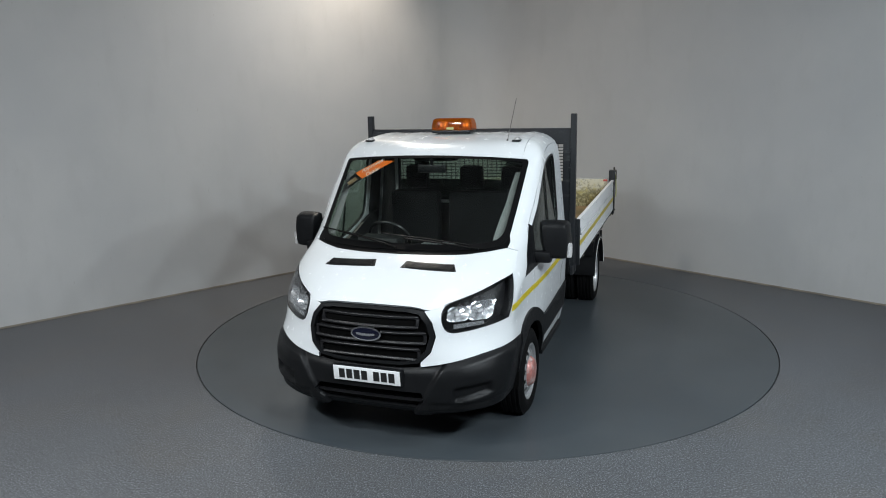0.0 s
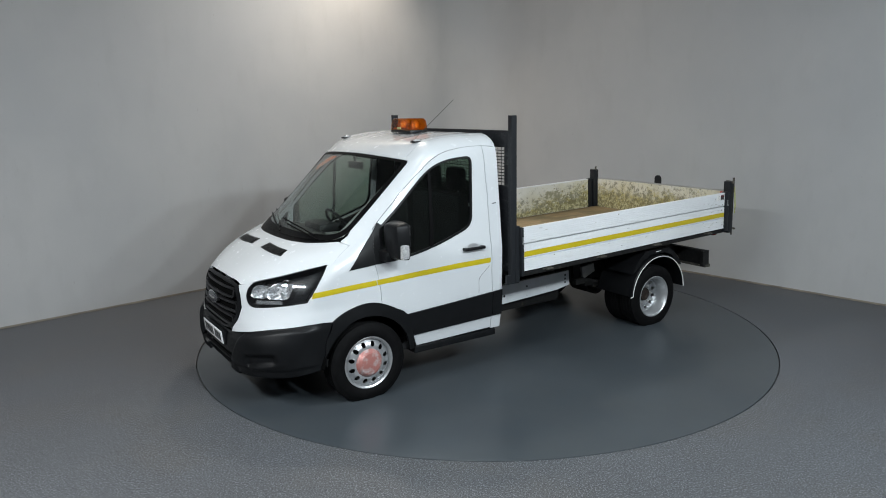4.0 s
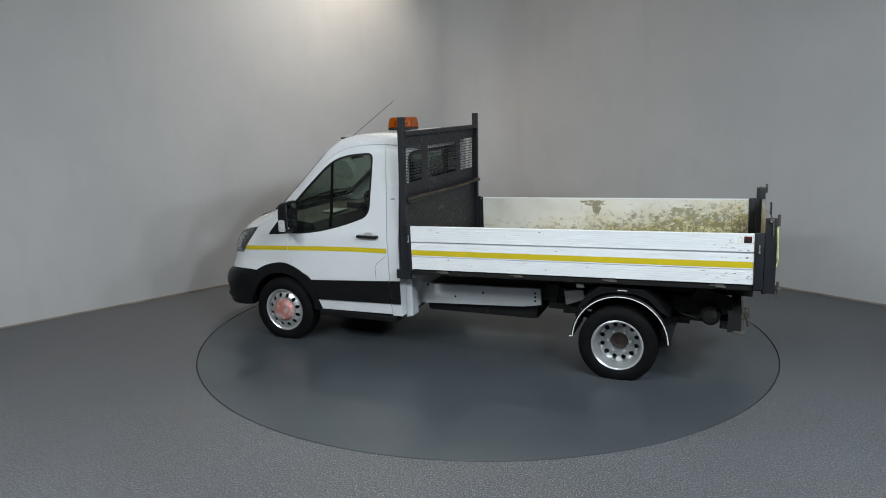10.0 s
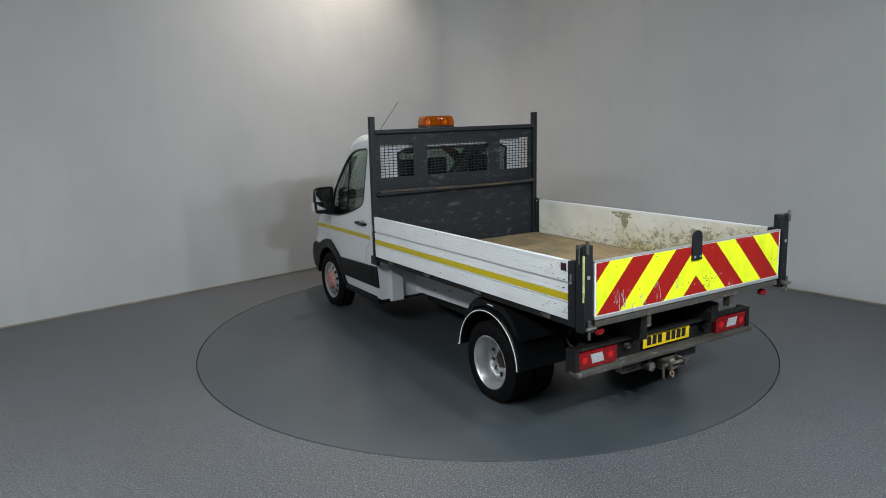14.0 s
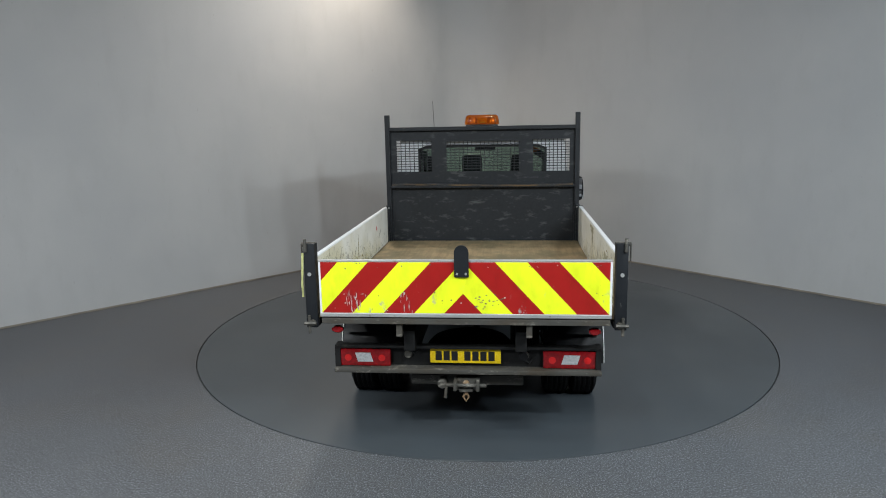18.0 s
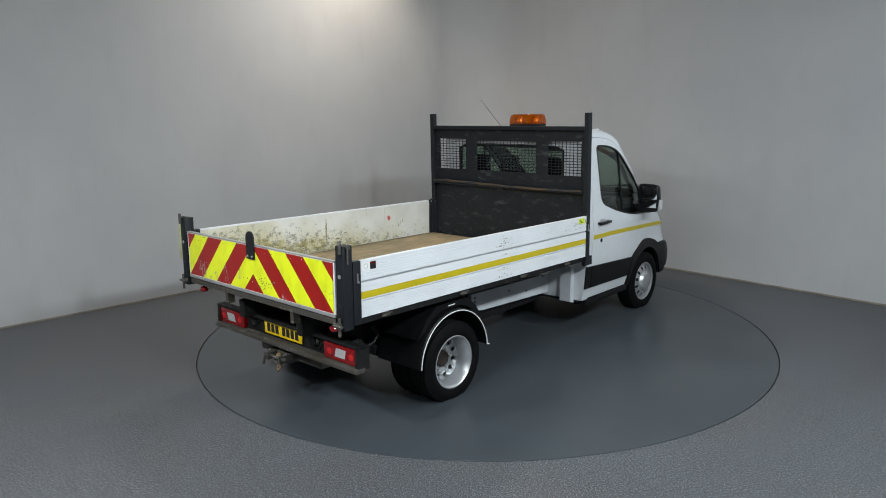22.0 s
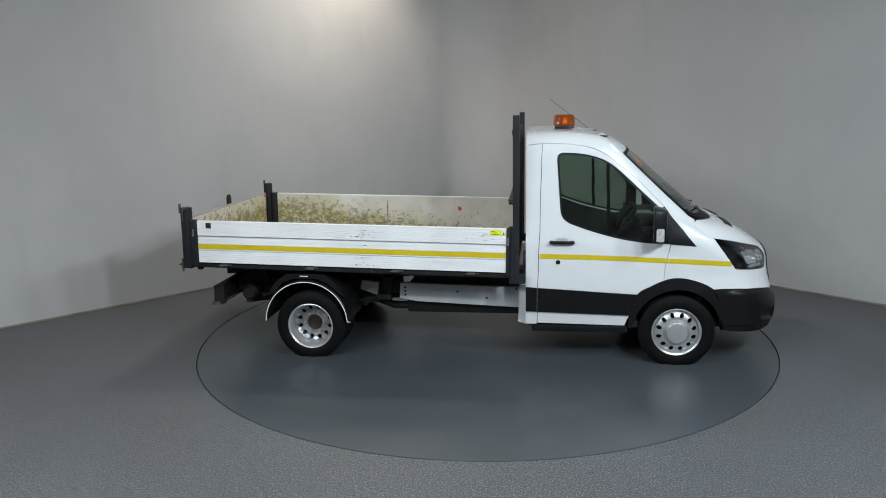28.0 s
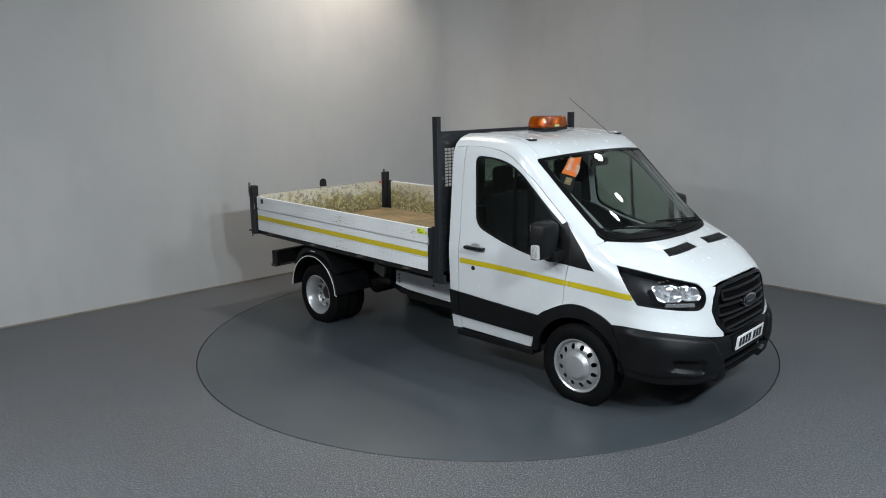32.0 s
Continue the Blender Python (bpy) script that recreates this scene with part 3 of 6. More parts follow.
def filleted(rows, step=0.05):
    """A closed outline of (a, b, radius) with rounded corners and short edges."""
    out = []
    for i, (a, b, r) in enumerate(rows):
        p, u, v = Vector((a, b)), Vector(rows[i - 1][:2]), Vector(rows[(i + 1) % len(rows)][:2])
        e0, e1 = p + (u - p).normalized() * min(r, (u - p).length * 0.48), p + (v - p).normalized() * min(r, (v - p).length * 0.48)
        if r:
            arc = [e0 * (1 - t) ** 2 + p * 2 * t * (1 - t) + e1 * t * t for t in (0, 0.17, 0.34, 0.5, 0.66, 0.83, 1)]
        else:
            arc = [p]
        if out:
            last = Vector(out[-1])
            n = int((arc[0] - last).length / step)
            out += [tuple(last.lerp(arc[0], (k + 1) / (n + 1))) for k in range(n)]
        out += [tuple(w) for w in arc]
    last, first = Vector(out[-1]), Vector(out[0])
    n = int((first - last).length / step)
    return out + [tuple(last.lerp(first, (k + 1) / (n + 1))) for k in range(n)]


def moved(line, d):
    """An open line shifted sideways by d."""
    out = []
    for i, p in enumerate(line):
        t = (Vector(line[min(i + 1, len(line) - 1)]) - Vector(line[max(i - 1, 0)])).normalized()
        out.append((p[0] - t.y * d, p[1] + t.x * d))
    return out


def sheet(name, outline, way, material, parent, thick=0.02, off=0.0, holes=(), step=(0.03, 0.03), label="", side=1, smooth=30):
    """A panel of the body inside an outline of places, drawn along way onto the skin; side -1 lays it on the truck's right."""
    d = Vector(way).normalized()
    u = Vector((0, 1, 0)) if abs(d.z) > 0.99 else Vector((0, 0, 1)).cross(d).normalized()
    v = d.cross(u)
    bm = flat(*[[[(Vector(p).dot(u), Vector(p).dot(v)) for p in loop] for loop in group] if group is holes else [(Vector(p).dot(u), Vector(p).dot(v)) for p in group] for group in (outline, holes)], step)
    keys = [(w.co.x, w.co.y) for w in bm.verts]
    mid = Vector((1.0, 0.4, 1.6)).dot(d)
    p = onto([u * a + v * b + d * mid for a, b in keys], d)
    n = outward(p)
    at = {k: (p[i], n[i]) for i, k in enumerate(keys)}

    def place(a, b, o):
        q = at[(a, b)][0] + at[(a, b)][1] * o
        return Vector((q[0], side * q[1], q[2]))
    return part(name, wrap(bm, place, thick, off), material, parent, label, smooth=smooth)


def sleek(pts):
    """A closed outline with rounded corners (one cutting pass per corner)."""
    out = []
    for i, p in enumerate(pts):
        a, b = pts[i - 1], pts[(i + 1) % len(pts)]
        for t in (0.8, 0.92):
            out.append((a[0] + (p[0] - a[0]) * t, a[1] + (p[1] - a[1]) * t))
        for t in (0.08, 0.2):
            out.append((p[0] + (b[0] - p[0]) * t, p[1] + (b[1] - p[1]) * t))
    return out


def shrink(pts, d, ax=1.0):
    """An outline drawn in towards its middle by about d metres (ax scales the first axis)."""
    cx = sum(p[0] for p in pts) / len(pts)
    cz = sum(p[1] for p in pts) / len(pts)
    out = []
    for i, p in enumerate(pts):
        a, b = pts[i - 1], pts[(i + 1) % len(pts)]
        t = Vector(((b[0] - a[0]) * ax, b[1] - a[1])).normalized()
        n = Vector((-t.y, t.x))
        if n.dot(Vector(((cx - p[0]) * ax, cz - p[1]))) < 0:
            n = -n
        out.append((p[0] + n.x * d / ax, p[1] + n.y * d))
    return out


def clad(name, pts, material, parent, thick=0.012, off=0.0, holes=(), step=(0.035, 0.035), label="", side=1):
    """A panel of the skin inside an outline of (q, z) points; side -1 lays it on the truck's right."""
    o = pts if side > 0 else mirrored(pts)
    h = holes if side > 0 else [mirrored(x) for x in holes]
    return part(name, wrap(flat(o, h, step), skin, thick, off), material, parent, label)


truck = new("tipper_truck")
tagged(truck, "white single-cab tipper truck with yellow stripes, dirty dropsides, chevron tailgate", "truck")

LAMP_OUT = [S(2.197, 1.197), F(0.835, 1.165), F(0.715, 1.113), F(0.560, 1.062), F(0.533, 1.043), F(0.521, 1.0), F(0.530, 0.94), F(0.550, 0.895), F(0.580, 0.873), F(0.625, 0.866), F(0.755, 0.880), S(2.395, 0.915)]
LAMP_OUT = smooth_line(LAMP_OUT, 4) + SL((2.395, 0.915), (2.197, 1.197))[1:-1]
GRILLE = [(-0.40, 1.02), (-0.30, 1.035), (0.0, 1.04), (0.30, 1.035), (0.40, 1.02), (0.46, 0.95), (0.488, 0.85), (0.46, 0.74), (0.38, 0.665), (0.25, 0.645), (0.0, 0.64), (-0.25, 0.645), (-0.38, 0.665), (-0.46, 0.74), (-0.488, 0.85), (-0.46, 0.95)]
BUMP_TOP = [F(y, z) for y, z in smooth_line([(0.0, 0.622), (0.25, 0.626), (0.40, 0.642), (0.6, 0.674), (0.8, 0.716)], 3)] + [S(2.42, 0.742), S(2.30, 0.742), S(2.21, 0.734)]
ARCH_C, ARCH_R = (1.893, 0.33), 0.40
ARCH_TOP = [(2.21, 0.734), (2.13, 0.78), (2.03, 0.815), (1.93, 0.836), (1.83, 0.835), (1.73, 0.805), (1.63, 0.755), (1.53, 0.69), (1.49, 0.60), (1.465, 0.48), (1.45, 0.36)]
DOOR_TOP = smooth_line([(0.652, 2.068), (0.85, 2.063), (1.05, 2.035), (1.18, 1.985), (1.30, 1.905), (1.50, 1.735), (1.74, 1.495), (1.796, 1.43)])
WINDOW = filleted([(1.742, 1.448, 0.01), (1.255, 1.905, 0.16), (1.05, 1.975, 0.12), (0.777, 1.992, 0.075), (0.822, 1.372, 0.10), (1.10, 1.270, 0.14), (1.36, 1.200, 0.14), (1.60, 1.163, 0.1), (1.742, 1.160, 0.01)])
AHEAD, ABOVE, ASLANT = (0.75, 0, 0.66), (0, 0, 1), (0.5, 0.62, 0.6)


def roof_z(x, y):
    return float(onto([(x, y, 2.1)], ABOVE, 0.4)[0][2])


def screen_brow(y):
    """The lower edge of the roof's lip over the windscreen."""
    return 2.012 - 0.036 * (y / 0.82) ** 2


def on_screen(pts):
    """Places (y, height) in the windscreen's face."""
    return [Vector(p) for p in onto([(float(front_x(y, z)), y, z) for y, z in pts], AHEAD, 0.5)]


def screen_half(grow=0.0):
    """Half of the windscreen's outline, from the middle of its foot to the middle of its top."""
    base = smooth_line([(0.0, 1.338), (0.3, 1.340), (0.55, 1.346), (0.69, 1.354), (0.765, 1.372), (0.799, 1.405), (0.810, 1.45), (0.819, 1.6), (0.825, 1.75), (0.831, 1.9), (0.833, 1.955)])
    top = [(y, float(screen_brow(y)) - 0.003) for y in (0.820, 0.78, 0.65, 0.4, 0.2, 0.0)]
    return [(y + (grow if y > 0.7 else 0), z) for y, z in base] + [(y, z + grow) for y, z in top]


def screen_outline():
    half = screen_half()
    return half + [(-y, z) for y, z in reversed(half[1:-1])]


def build_cab():
    for s in (1, -1):
        # front wing with the lamp's opening left open
        arch = [S(x, z) for x, z in smooth_line(ARCH_TOP[:6], 4)]
        wing = [F(y, z) for y, z in smooth_line([(0.25, 0.626), (0.402, 0.642), (0.6, 0.674), (0.8, 0.716)], 3)[3:]] + [S(2.42, 0.742), S(2.30, 0.742)] + arch + SL((1.761, 0.83), (1.767, 0.93), (1.789, 1.06), (1.811, 1.15)) + SL((2.04, 1.128), (1.80, 1.415)) + [
                F(0.843, 1.401), F(0.829, 1.402), F(0.825, 1.375), F(0.819, 1.356), F(0.838, 1.346), (0.9775, 1.325), (0.9775, 1.27), (0.9775, 1.207)]
        wing += [LAMP_OUT[0]] + LAMP_OUT[:11:-1]
        wing += [F(0.47, 1.034), F(0.408, 1.022), F(0.468, 0.95), F(0.496, 0.85), F(0.468, 0.74), F(0.40, 0.672)]
        clad("front_wing", wing, WHITE, truck, 0.02, side=s, step=(0.018, 0.03))
        # door with its window
        seam = SL((1.757, 0.83), (1.763, 0.93), (1.785, 1.06), (1.806, 1.15), (1.796, 1.43))
        door = [S(x, z) for x, z in [(1.745, 0.81)] + smooth_line([(1.63, 0.755), (1.53, 0.69), (1.475, 0.52), (1.42, 0.372)], 4) + [(0.613, 0.385), (0.617, 0.75), (0.622, 1.05), (0.636, 1.63), (0.646, 1.95), (0.6505, 2.050), (0.655, 2.0665)] + DOOR_TOP[1:]] + seam[::-1][1:]
        d = clad("door", door, WHITE, truck, 0.025, holes=[[S(*p) for p in WINDOW]], side=s, label="white cab door with a black window surround")
        inner = shrink(WINDOW, 0.018)
        clad("window_seal", [S(*p) for p in WINDOW], SATIN, d, 0.018, 0.001, [[S(*p) for p in inner]], side=s)
        g = clad("window_glass", [S(*p) for p in inner], GLASS, d, 0.004, -0.009, step=(0.045, 0.045), side=s)
        g.visible_shadow = False
        post = SL((1.272, 1.225), (1.247, 1.895), (1.218, 1.925), (1.238, 1.235))
        clad("window_divider", post, GLOSS_BLACK, d, 0.004, -0.001, side=s)
        trim = [S(1.60, 0.84), S(1.46, 0.72), S(1.40, 0.45), S(0.63, 0.45), S(0.64, 1.40), S(0.82, 1.36), S(1.10, 1.255), S(1.50, 1.16), S(1.74, 1.15)]
        clad("door_trim", trim, TRIM, d, 0.03, -0.035, step=(0.1, 0.1), side=s)
        hx0, hx1 = 0.72, 0.945
        bm = bmesh.new()
        y = side_y(0.83, 1.175)
        box(bm, (hx0, y + 0.022, 1.160), (hx1, y + 0.046, 1.190), 0.011)
        box(bm, (hx0, y - 0.01, 1.164), (hx0 + 0.04, y + 0.03, 1.188), 0.006)
        box(bm, (hx1 - 0.04, y - 0.01, 1.164), (hx1, y + 0.03, 1.188), 0.006)
        part("door_handle", bm, SATIN, d, "black pull handle", m=Matrix.Diagonal((1, s, 1, 1)))
        # flat grey oval: shade of the white handle cup painted on
        cup = [S(0.83 + 0.062 * math.cos(a), 1.182 + 0.034 * math.sin(a)) for a in np.linspace(0, math.tau, 20, endpoint=False)]
        clad("cup_shade", cup, CAP_GREY, d, 0.002, 0.0015, step=(0.02, 0.02), side=s)
        if s < 0:
            yy = side_y(0.80, 1.02)
            part("door_lock", lathe(bmesh.new(), [(0.0, 0.008), (0.012, 0.008), (0.02, 0.004), (0.022, -0.005)], (0.80, yy, 0.985), 20), SATIN, d, m=Matrix.Diagonal((1, -1, 1, 1)))
        # seals behind the door gaps
        clad("door_seal", [S(0.640, 0.40), S(0.585, 0.40), S(0.60, 1.05), S(0.615, 1.63), S(0.625, 2.062), S(0.68, 2.058), S(0.665, 1.63), S(0.648, 1.05)], SEAM, d, 0.006, -0.014, side=s, step=(0.1, 0.1))
        clad("door_seal", SL((1.735, 0.84), (1.745, 0.95), (1.765, 1.06), (1.785, 1.15)) + SL((1.830, 1.15), (1.81, 1.06), (1.79, 0.95), (1.785, 0.84)), SEAM, d, 0.006, -0.014, side=s, step=(0.1, 0.1))
        clad("door_seal", [S(0.66, 2.050), S(0.85, 2.048), S(1.045, 2.022), S(1.17, 1.972), S(1.29, 1.892), S(1.50, 1.715), S(1.74, 1.475), S(1.755, 1.515), S(1.512, 1.757), S(1.315, 1.925), S(1.195, 2.006), S(1.06, 2.058), S(0.85, 2.084), S(0.66, 2.088)], SEAM, d, 0.006, -0.016, side=s, step=(0.08, 0.1))
        if s > 0:
            clad("panel_line", [S(0.648, 0.985), S(0.745, 0.905), S(0.766, 0.87), S(0.764, 0.745), S(0.767, 0.745), S(0.769, 0.871), S(0.748, 0.907), S(0.649, 0.989)], SEAM, d, 0.001, 0.0012, side=s, step=(0.05, 0.05))
            clad("filler_badge", [S(0.585, 1.545), S(0.545, 1.548), S(0.545, 1.556), S(0.585, 1.553)], SATIN, truck, 0.002, 0.003, side=s, step=(0, 0))
        # black triangle ahead of the window
        sail = SL((1.811, 1.154), (1.797, 1.42), (2.035, 1.132))
        clad("mirror_sail", sail, BLACK, truck, 0.012, 0.003, side=s)
        sail2 = SL((1.712, 1.470), (1.745, 1.492), (1.794, 1.425), (1.8085, 1.154), (1.712, 1.160))
        clad("mirror_base", sail2, BLACK, d, 0.012, 0.003, side=s)
        clad("sail_joint", [S(1.79, 1.155), S(1.775, 1.44)] + SL((1.808, 1.405), (1.835, 1.155)), INK, truck, 0.008, 0.0005, side=s)
        # pillar behind the door
        pillar = [S(0.607, 0.372), S(0.502, 0.372), S(0.502, 2.05), S(0.649, 2.068), S(0.6455, 2.045), S(0.641, 1.95), S(0.631, 1.63), S(0.616, 1.05), S(0.611, 0.75)]
        clad("rear_pillar", pillar, WHITE, truck, 0.02, side=s)
        clad("pillar_lining", [S(0.70, 0.42), S(0.515, 0.42), S(0.515, 2.03), S(0.74, 2.03), S(0.735, 1.70), S(0.76, 1.40), S(0.70, 1.30)], TRIM, truck, 0.006, -0.03, side=s, step=(0.15, 0.15), label="dark inner pillar lining")
        # windscreen pillar and roof rail
        edge = [p for p in on_screen([q for q in screen_half(0.004) if q[0] > 0.775 and q[1] > 1.425])]
        rail = [Vector(p) for p in onto([(x, 0.78, 2.1) for x in (1.36, 1.25, 1.1, 0.9, 0.7, 0.502)] + [(0.502, y, 2.1) for y in (0.80, 0.82, 0.84)], ABOVE, 0.4)]
        rail += [Vector(p) for p in onto([(0.502, 0.9, z) for z in (2.11, 2.095, 2.075, 2.054)], (0, 1, 0), 0.4)]
        back = [Vector(p) for p in onto([(x, 0.9, z) for x, z in [(0.56, 2.064)] + moved(DOOR_TOP, 0.0042)[:-1] + [(1.798, 1.4165)]], (0, 1, 0), 0.5)]
        foot = [skin(*S(1.803, 1.385)), skin(*F(0.850, 1.385)), skin(*F(0.829, 1.390))]
        sheet("screen_pillar", edge + rail + back + foot, ASLANT, WHITE, truck, 0.02, -0.002, side=s)
        # black lower cladding
        ins = [S(ARCH_C[0] + ARCH_R * math.cos(a), ARCH_C[1] + ARCH_R * math.sin(a)) for a in np.linspace(radians(176), radians(12), 22)]
        archp = [S(x, z) for x, z in smooth_line(ARCH_TOP, 4)] + ins
        clad("wheel_arch", archp, BLACK, truck, 0.035, 0.018, side=s, label="black plastic wheel arch")
        m1 = [S(1.525, 0.683), S(0.618, 0.735), S(0.616, 0.503), S(1.455, 0.482), S(1.48, 0.56)]
        clad("door_moulding", m1, BLACK, d, 0.02, 0.014, side=s, label="broad black rubbing strip")
        m2 = [S(0.608, 0.736), S(0.503, 0.742), S(0.503, 0.505), S(0.606, 0.503)]
        clad("pillar_moulding", m2, BLACK, truck, 0.02, 0.014, side=s)
        step_bm = boxed((0.56, 0.80, 0.305), (1.45, 0.975, 0.366), 0.014)
        part("sill_step", step_bm, BLACK, truck, m=Matrix.Diagonal((1, s, 1, 1)))
        # stripes
        st = [S(0.637, 1.016), S(0.637, 1.062), S(1.0, 1.058), S(1.4, 1.045), S(1.797, 1.022), S(1.79, 0.978), S(1.4, 1.0), S(1.0, 1.012)]
        clad("yellow_stripe", st, YELLOW, d, 0.001, 0.0022, side=s)
        st = [S(1.803, 1.022), S(2.1, 1.005), S(2.345, 0.99), S(2.362, 0.945), S(2.1, 0.96), S(1.796, 0.978)]
        clad("yellow_stripe", st, YELLOW, truck, 0.001, 0.0022, side=s)
    for s in (1, -1):
        # backing strips that close the joints round the bonnet
        clad("bonnet_flange", [(0.965, 1.195), (0.99, 1.20), (0.99, 1.33), F(0.842, 1.352), F(0.822, 1.352), (0.965, 1.32)], WHITE, truck, 0.006, -0.006, side=s)
    # hood
    half = [(0.0, 1.053), (0.30, 1.048), (0.42, 1.030), (0.49, 1.036), (0.555, 1.065), (0.715, 1.1165), (0.835, 1.168)]
    lead = [F(y, z) for y, z in smooth_line(half, 4)] + [(0.9765, 1.204), (0.9765, 1.27), (0.9765, 1.322), F(0.834, 1.343), F(0.812, 1.350), F(0.70, 1.336), F(0.55, 1.322), F(0.3, 1.316), F(0.0, 1.314)]
    outline = lead + [(-a, b) for a, b in reversed(lead[1:-1])]
    bonnet = clad("bonnet", outline, WHITE, truck, 0.02, 0.001, step=(0.035, 0.02))
    for s in (1, -1):
        vent = [F(0.105, 1.249), F(0.125, 1.283), F(0.50, 1.273), F(0.535, 1.236)]
        v = clad("bonnet_vent", vent, SATIN, bonnet, 0.006, 0.004, side=s, label="black vent panel")
        for k in range(5):
            t = 0.16 + 0.17 * k
            z0, z1 = 1.247 + 0.03 * t, 1.251 + 0.03 * t
            clad("louvre", [F(0.14, z0), F(0.14, z1), F(0.50, z1 - 0.007), F(0.50, z0 - 0.007)], BLACK, v, 0.004, 0.008, step=(0.1, 0), side=s)
    # cowl under the windscreen
    c = [F(0.0, 1.312), F(0.3, 1.314), F(0.55, 1.320), F(0.70, 1.334), F(0.800, 1.350), F(0.822, 1.372), F(0.826, 1.400), F(0.812, 1.432), F(0.797, 1.389), F(0.76, 1.366), F(0.69, 1.356), F(0.55, 1.350), F(0.3, 1.344), F(0.0, 1.342)]
    clad("cowl", c + [(-a, b) for a, b in reversed(c[1:-1])], GLOSS_BLACK, truck, 0.01, -0.006, step=(0.05, 0.02))
    # windscreen
    o = on_screen(screen_outline())
    glass_in = on_screen([(y * 0.950, 1.69 + (z - 1.69) * 0.930 + (0.014 if z < 1.6 else 0.004)) for y, z in screen_outline()])
    ws = sheet("windscreen", o, AHEAD, SCREEN, truck, 0.005, -0.002, step=(0.05, 0.05), label="clear windscreen with a black edge band")
    ws.visible_shadow = False
    sheet("edge_band", o, AHEAD, GLOSS_BLACK, ws, 0.003, 0.0015, [glass_in])
    for s in (1, -1):
        post = [F(0.785, 1.42), F(0.80, 1.6), F(0.812, 1.75), F(0.82, 1.9), F(0.75, 1.9), F(0.735, 1.75), F(0.72, 1.6), F(0.70, 1.42)]
        clad("pillar_trim", post, CAP_DULL, truck, 0.006, -0.04, side=s, label="pale inner trim of the windscreen pillar")
    # roof
    lead = on_screen([(y, float(screen_brow(y)) + 0.001) for y in np.linspace(-0.78, 0.78, 33)])
    sheet("roof", [(0.502, -0.78, 2.1)] + lead + [(0.502, 0.78, 2.1)], ABOVE, WHITE, truck, 0.02, step=(0.04, 0.02))
    part("headliner", wrap(flat([(0.55, -0.8), (1.30, -0.8), (1.36, 0.0), (1.30, 0.8), (0.55, 0.8)], (), (0.2, 0.2)), lambda a, b, off: (a, b, roof_z(a, b) - 0.05 + off), 0.01), HEADLINER, truck)
    # rear wall with its window
    wide = [(side_y(0.5, z) - 0.004, z) for z in (0.372, 0.6, 0.9, 1.2, 1.5, 1.8, 2.0, 2.05, 2.085)] + [(0.80, 2.125), (0.6, 2.15), (0.3, 2.162), (0.0, 2.165)]
    ring = wide + [(-a, b) for a, b in reversed(wide[:-1])]
    hole = sleek([(0.72, 1.50), (0.72, 1.99), (-0.72, 1.99), (-0.72, 1.50)])
    back = part("rear_wall", wrap(flat(ring, [hole], (0.12, 0.12)), lambda a, b, off: (0.502 - off, a, b), 0.02), WHITE, truck)
    part("window_seal", wrap(flat(hole, [shrink(hole, 0.03)], (0.1, 0.1)), lambda a, b, off: (0.502 - off, a, b), 0.012, 0.004), SATIN, back)
    part("rear_lining", wrap(flat([(y * 0.93, 0.40 + (z - 0.40) * 0.965) for y, z in ring], [shrink(hole, -0.03)], (0.3, 0.3)), lambda a, b, off: (0.531 - off, a, b), 0.004), TRIM, back, "dark inner lining")
    g = part("rear_glass", wrap(flat(shrink(hole, 0.025), (), (0.2, 0.2)), lambda a, b, off: (0.506 - off, a, b), 0.004), GLASS, back)
    g.visible_shadow = False
    part("cab_floor", boxed((0.52, -0.9, 0.34), (2.25, 0.9, 0.40)), TRIM, truck)
    part("bulkhead", boxed((2.10, -0.80, 0.40), (2.14, 0.80, 1.24)), TRIM, truck)


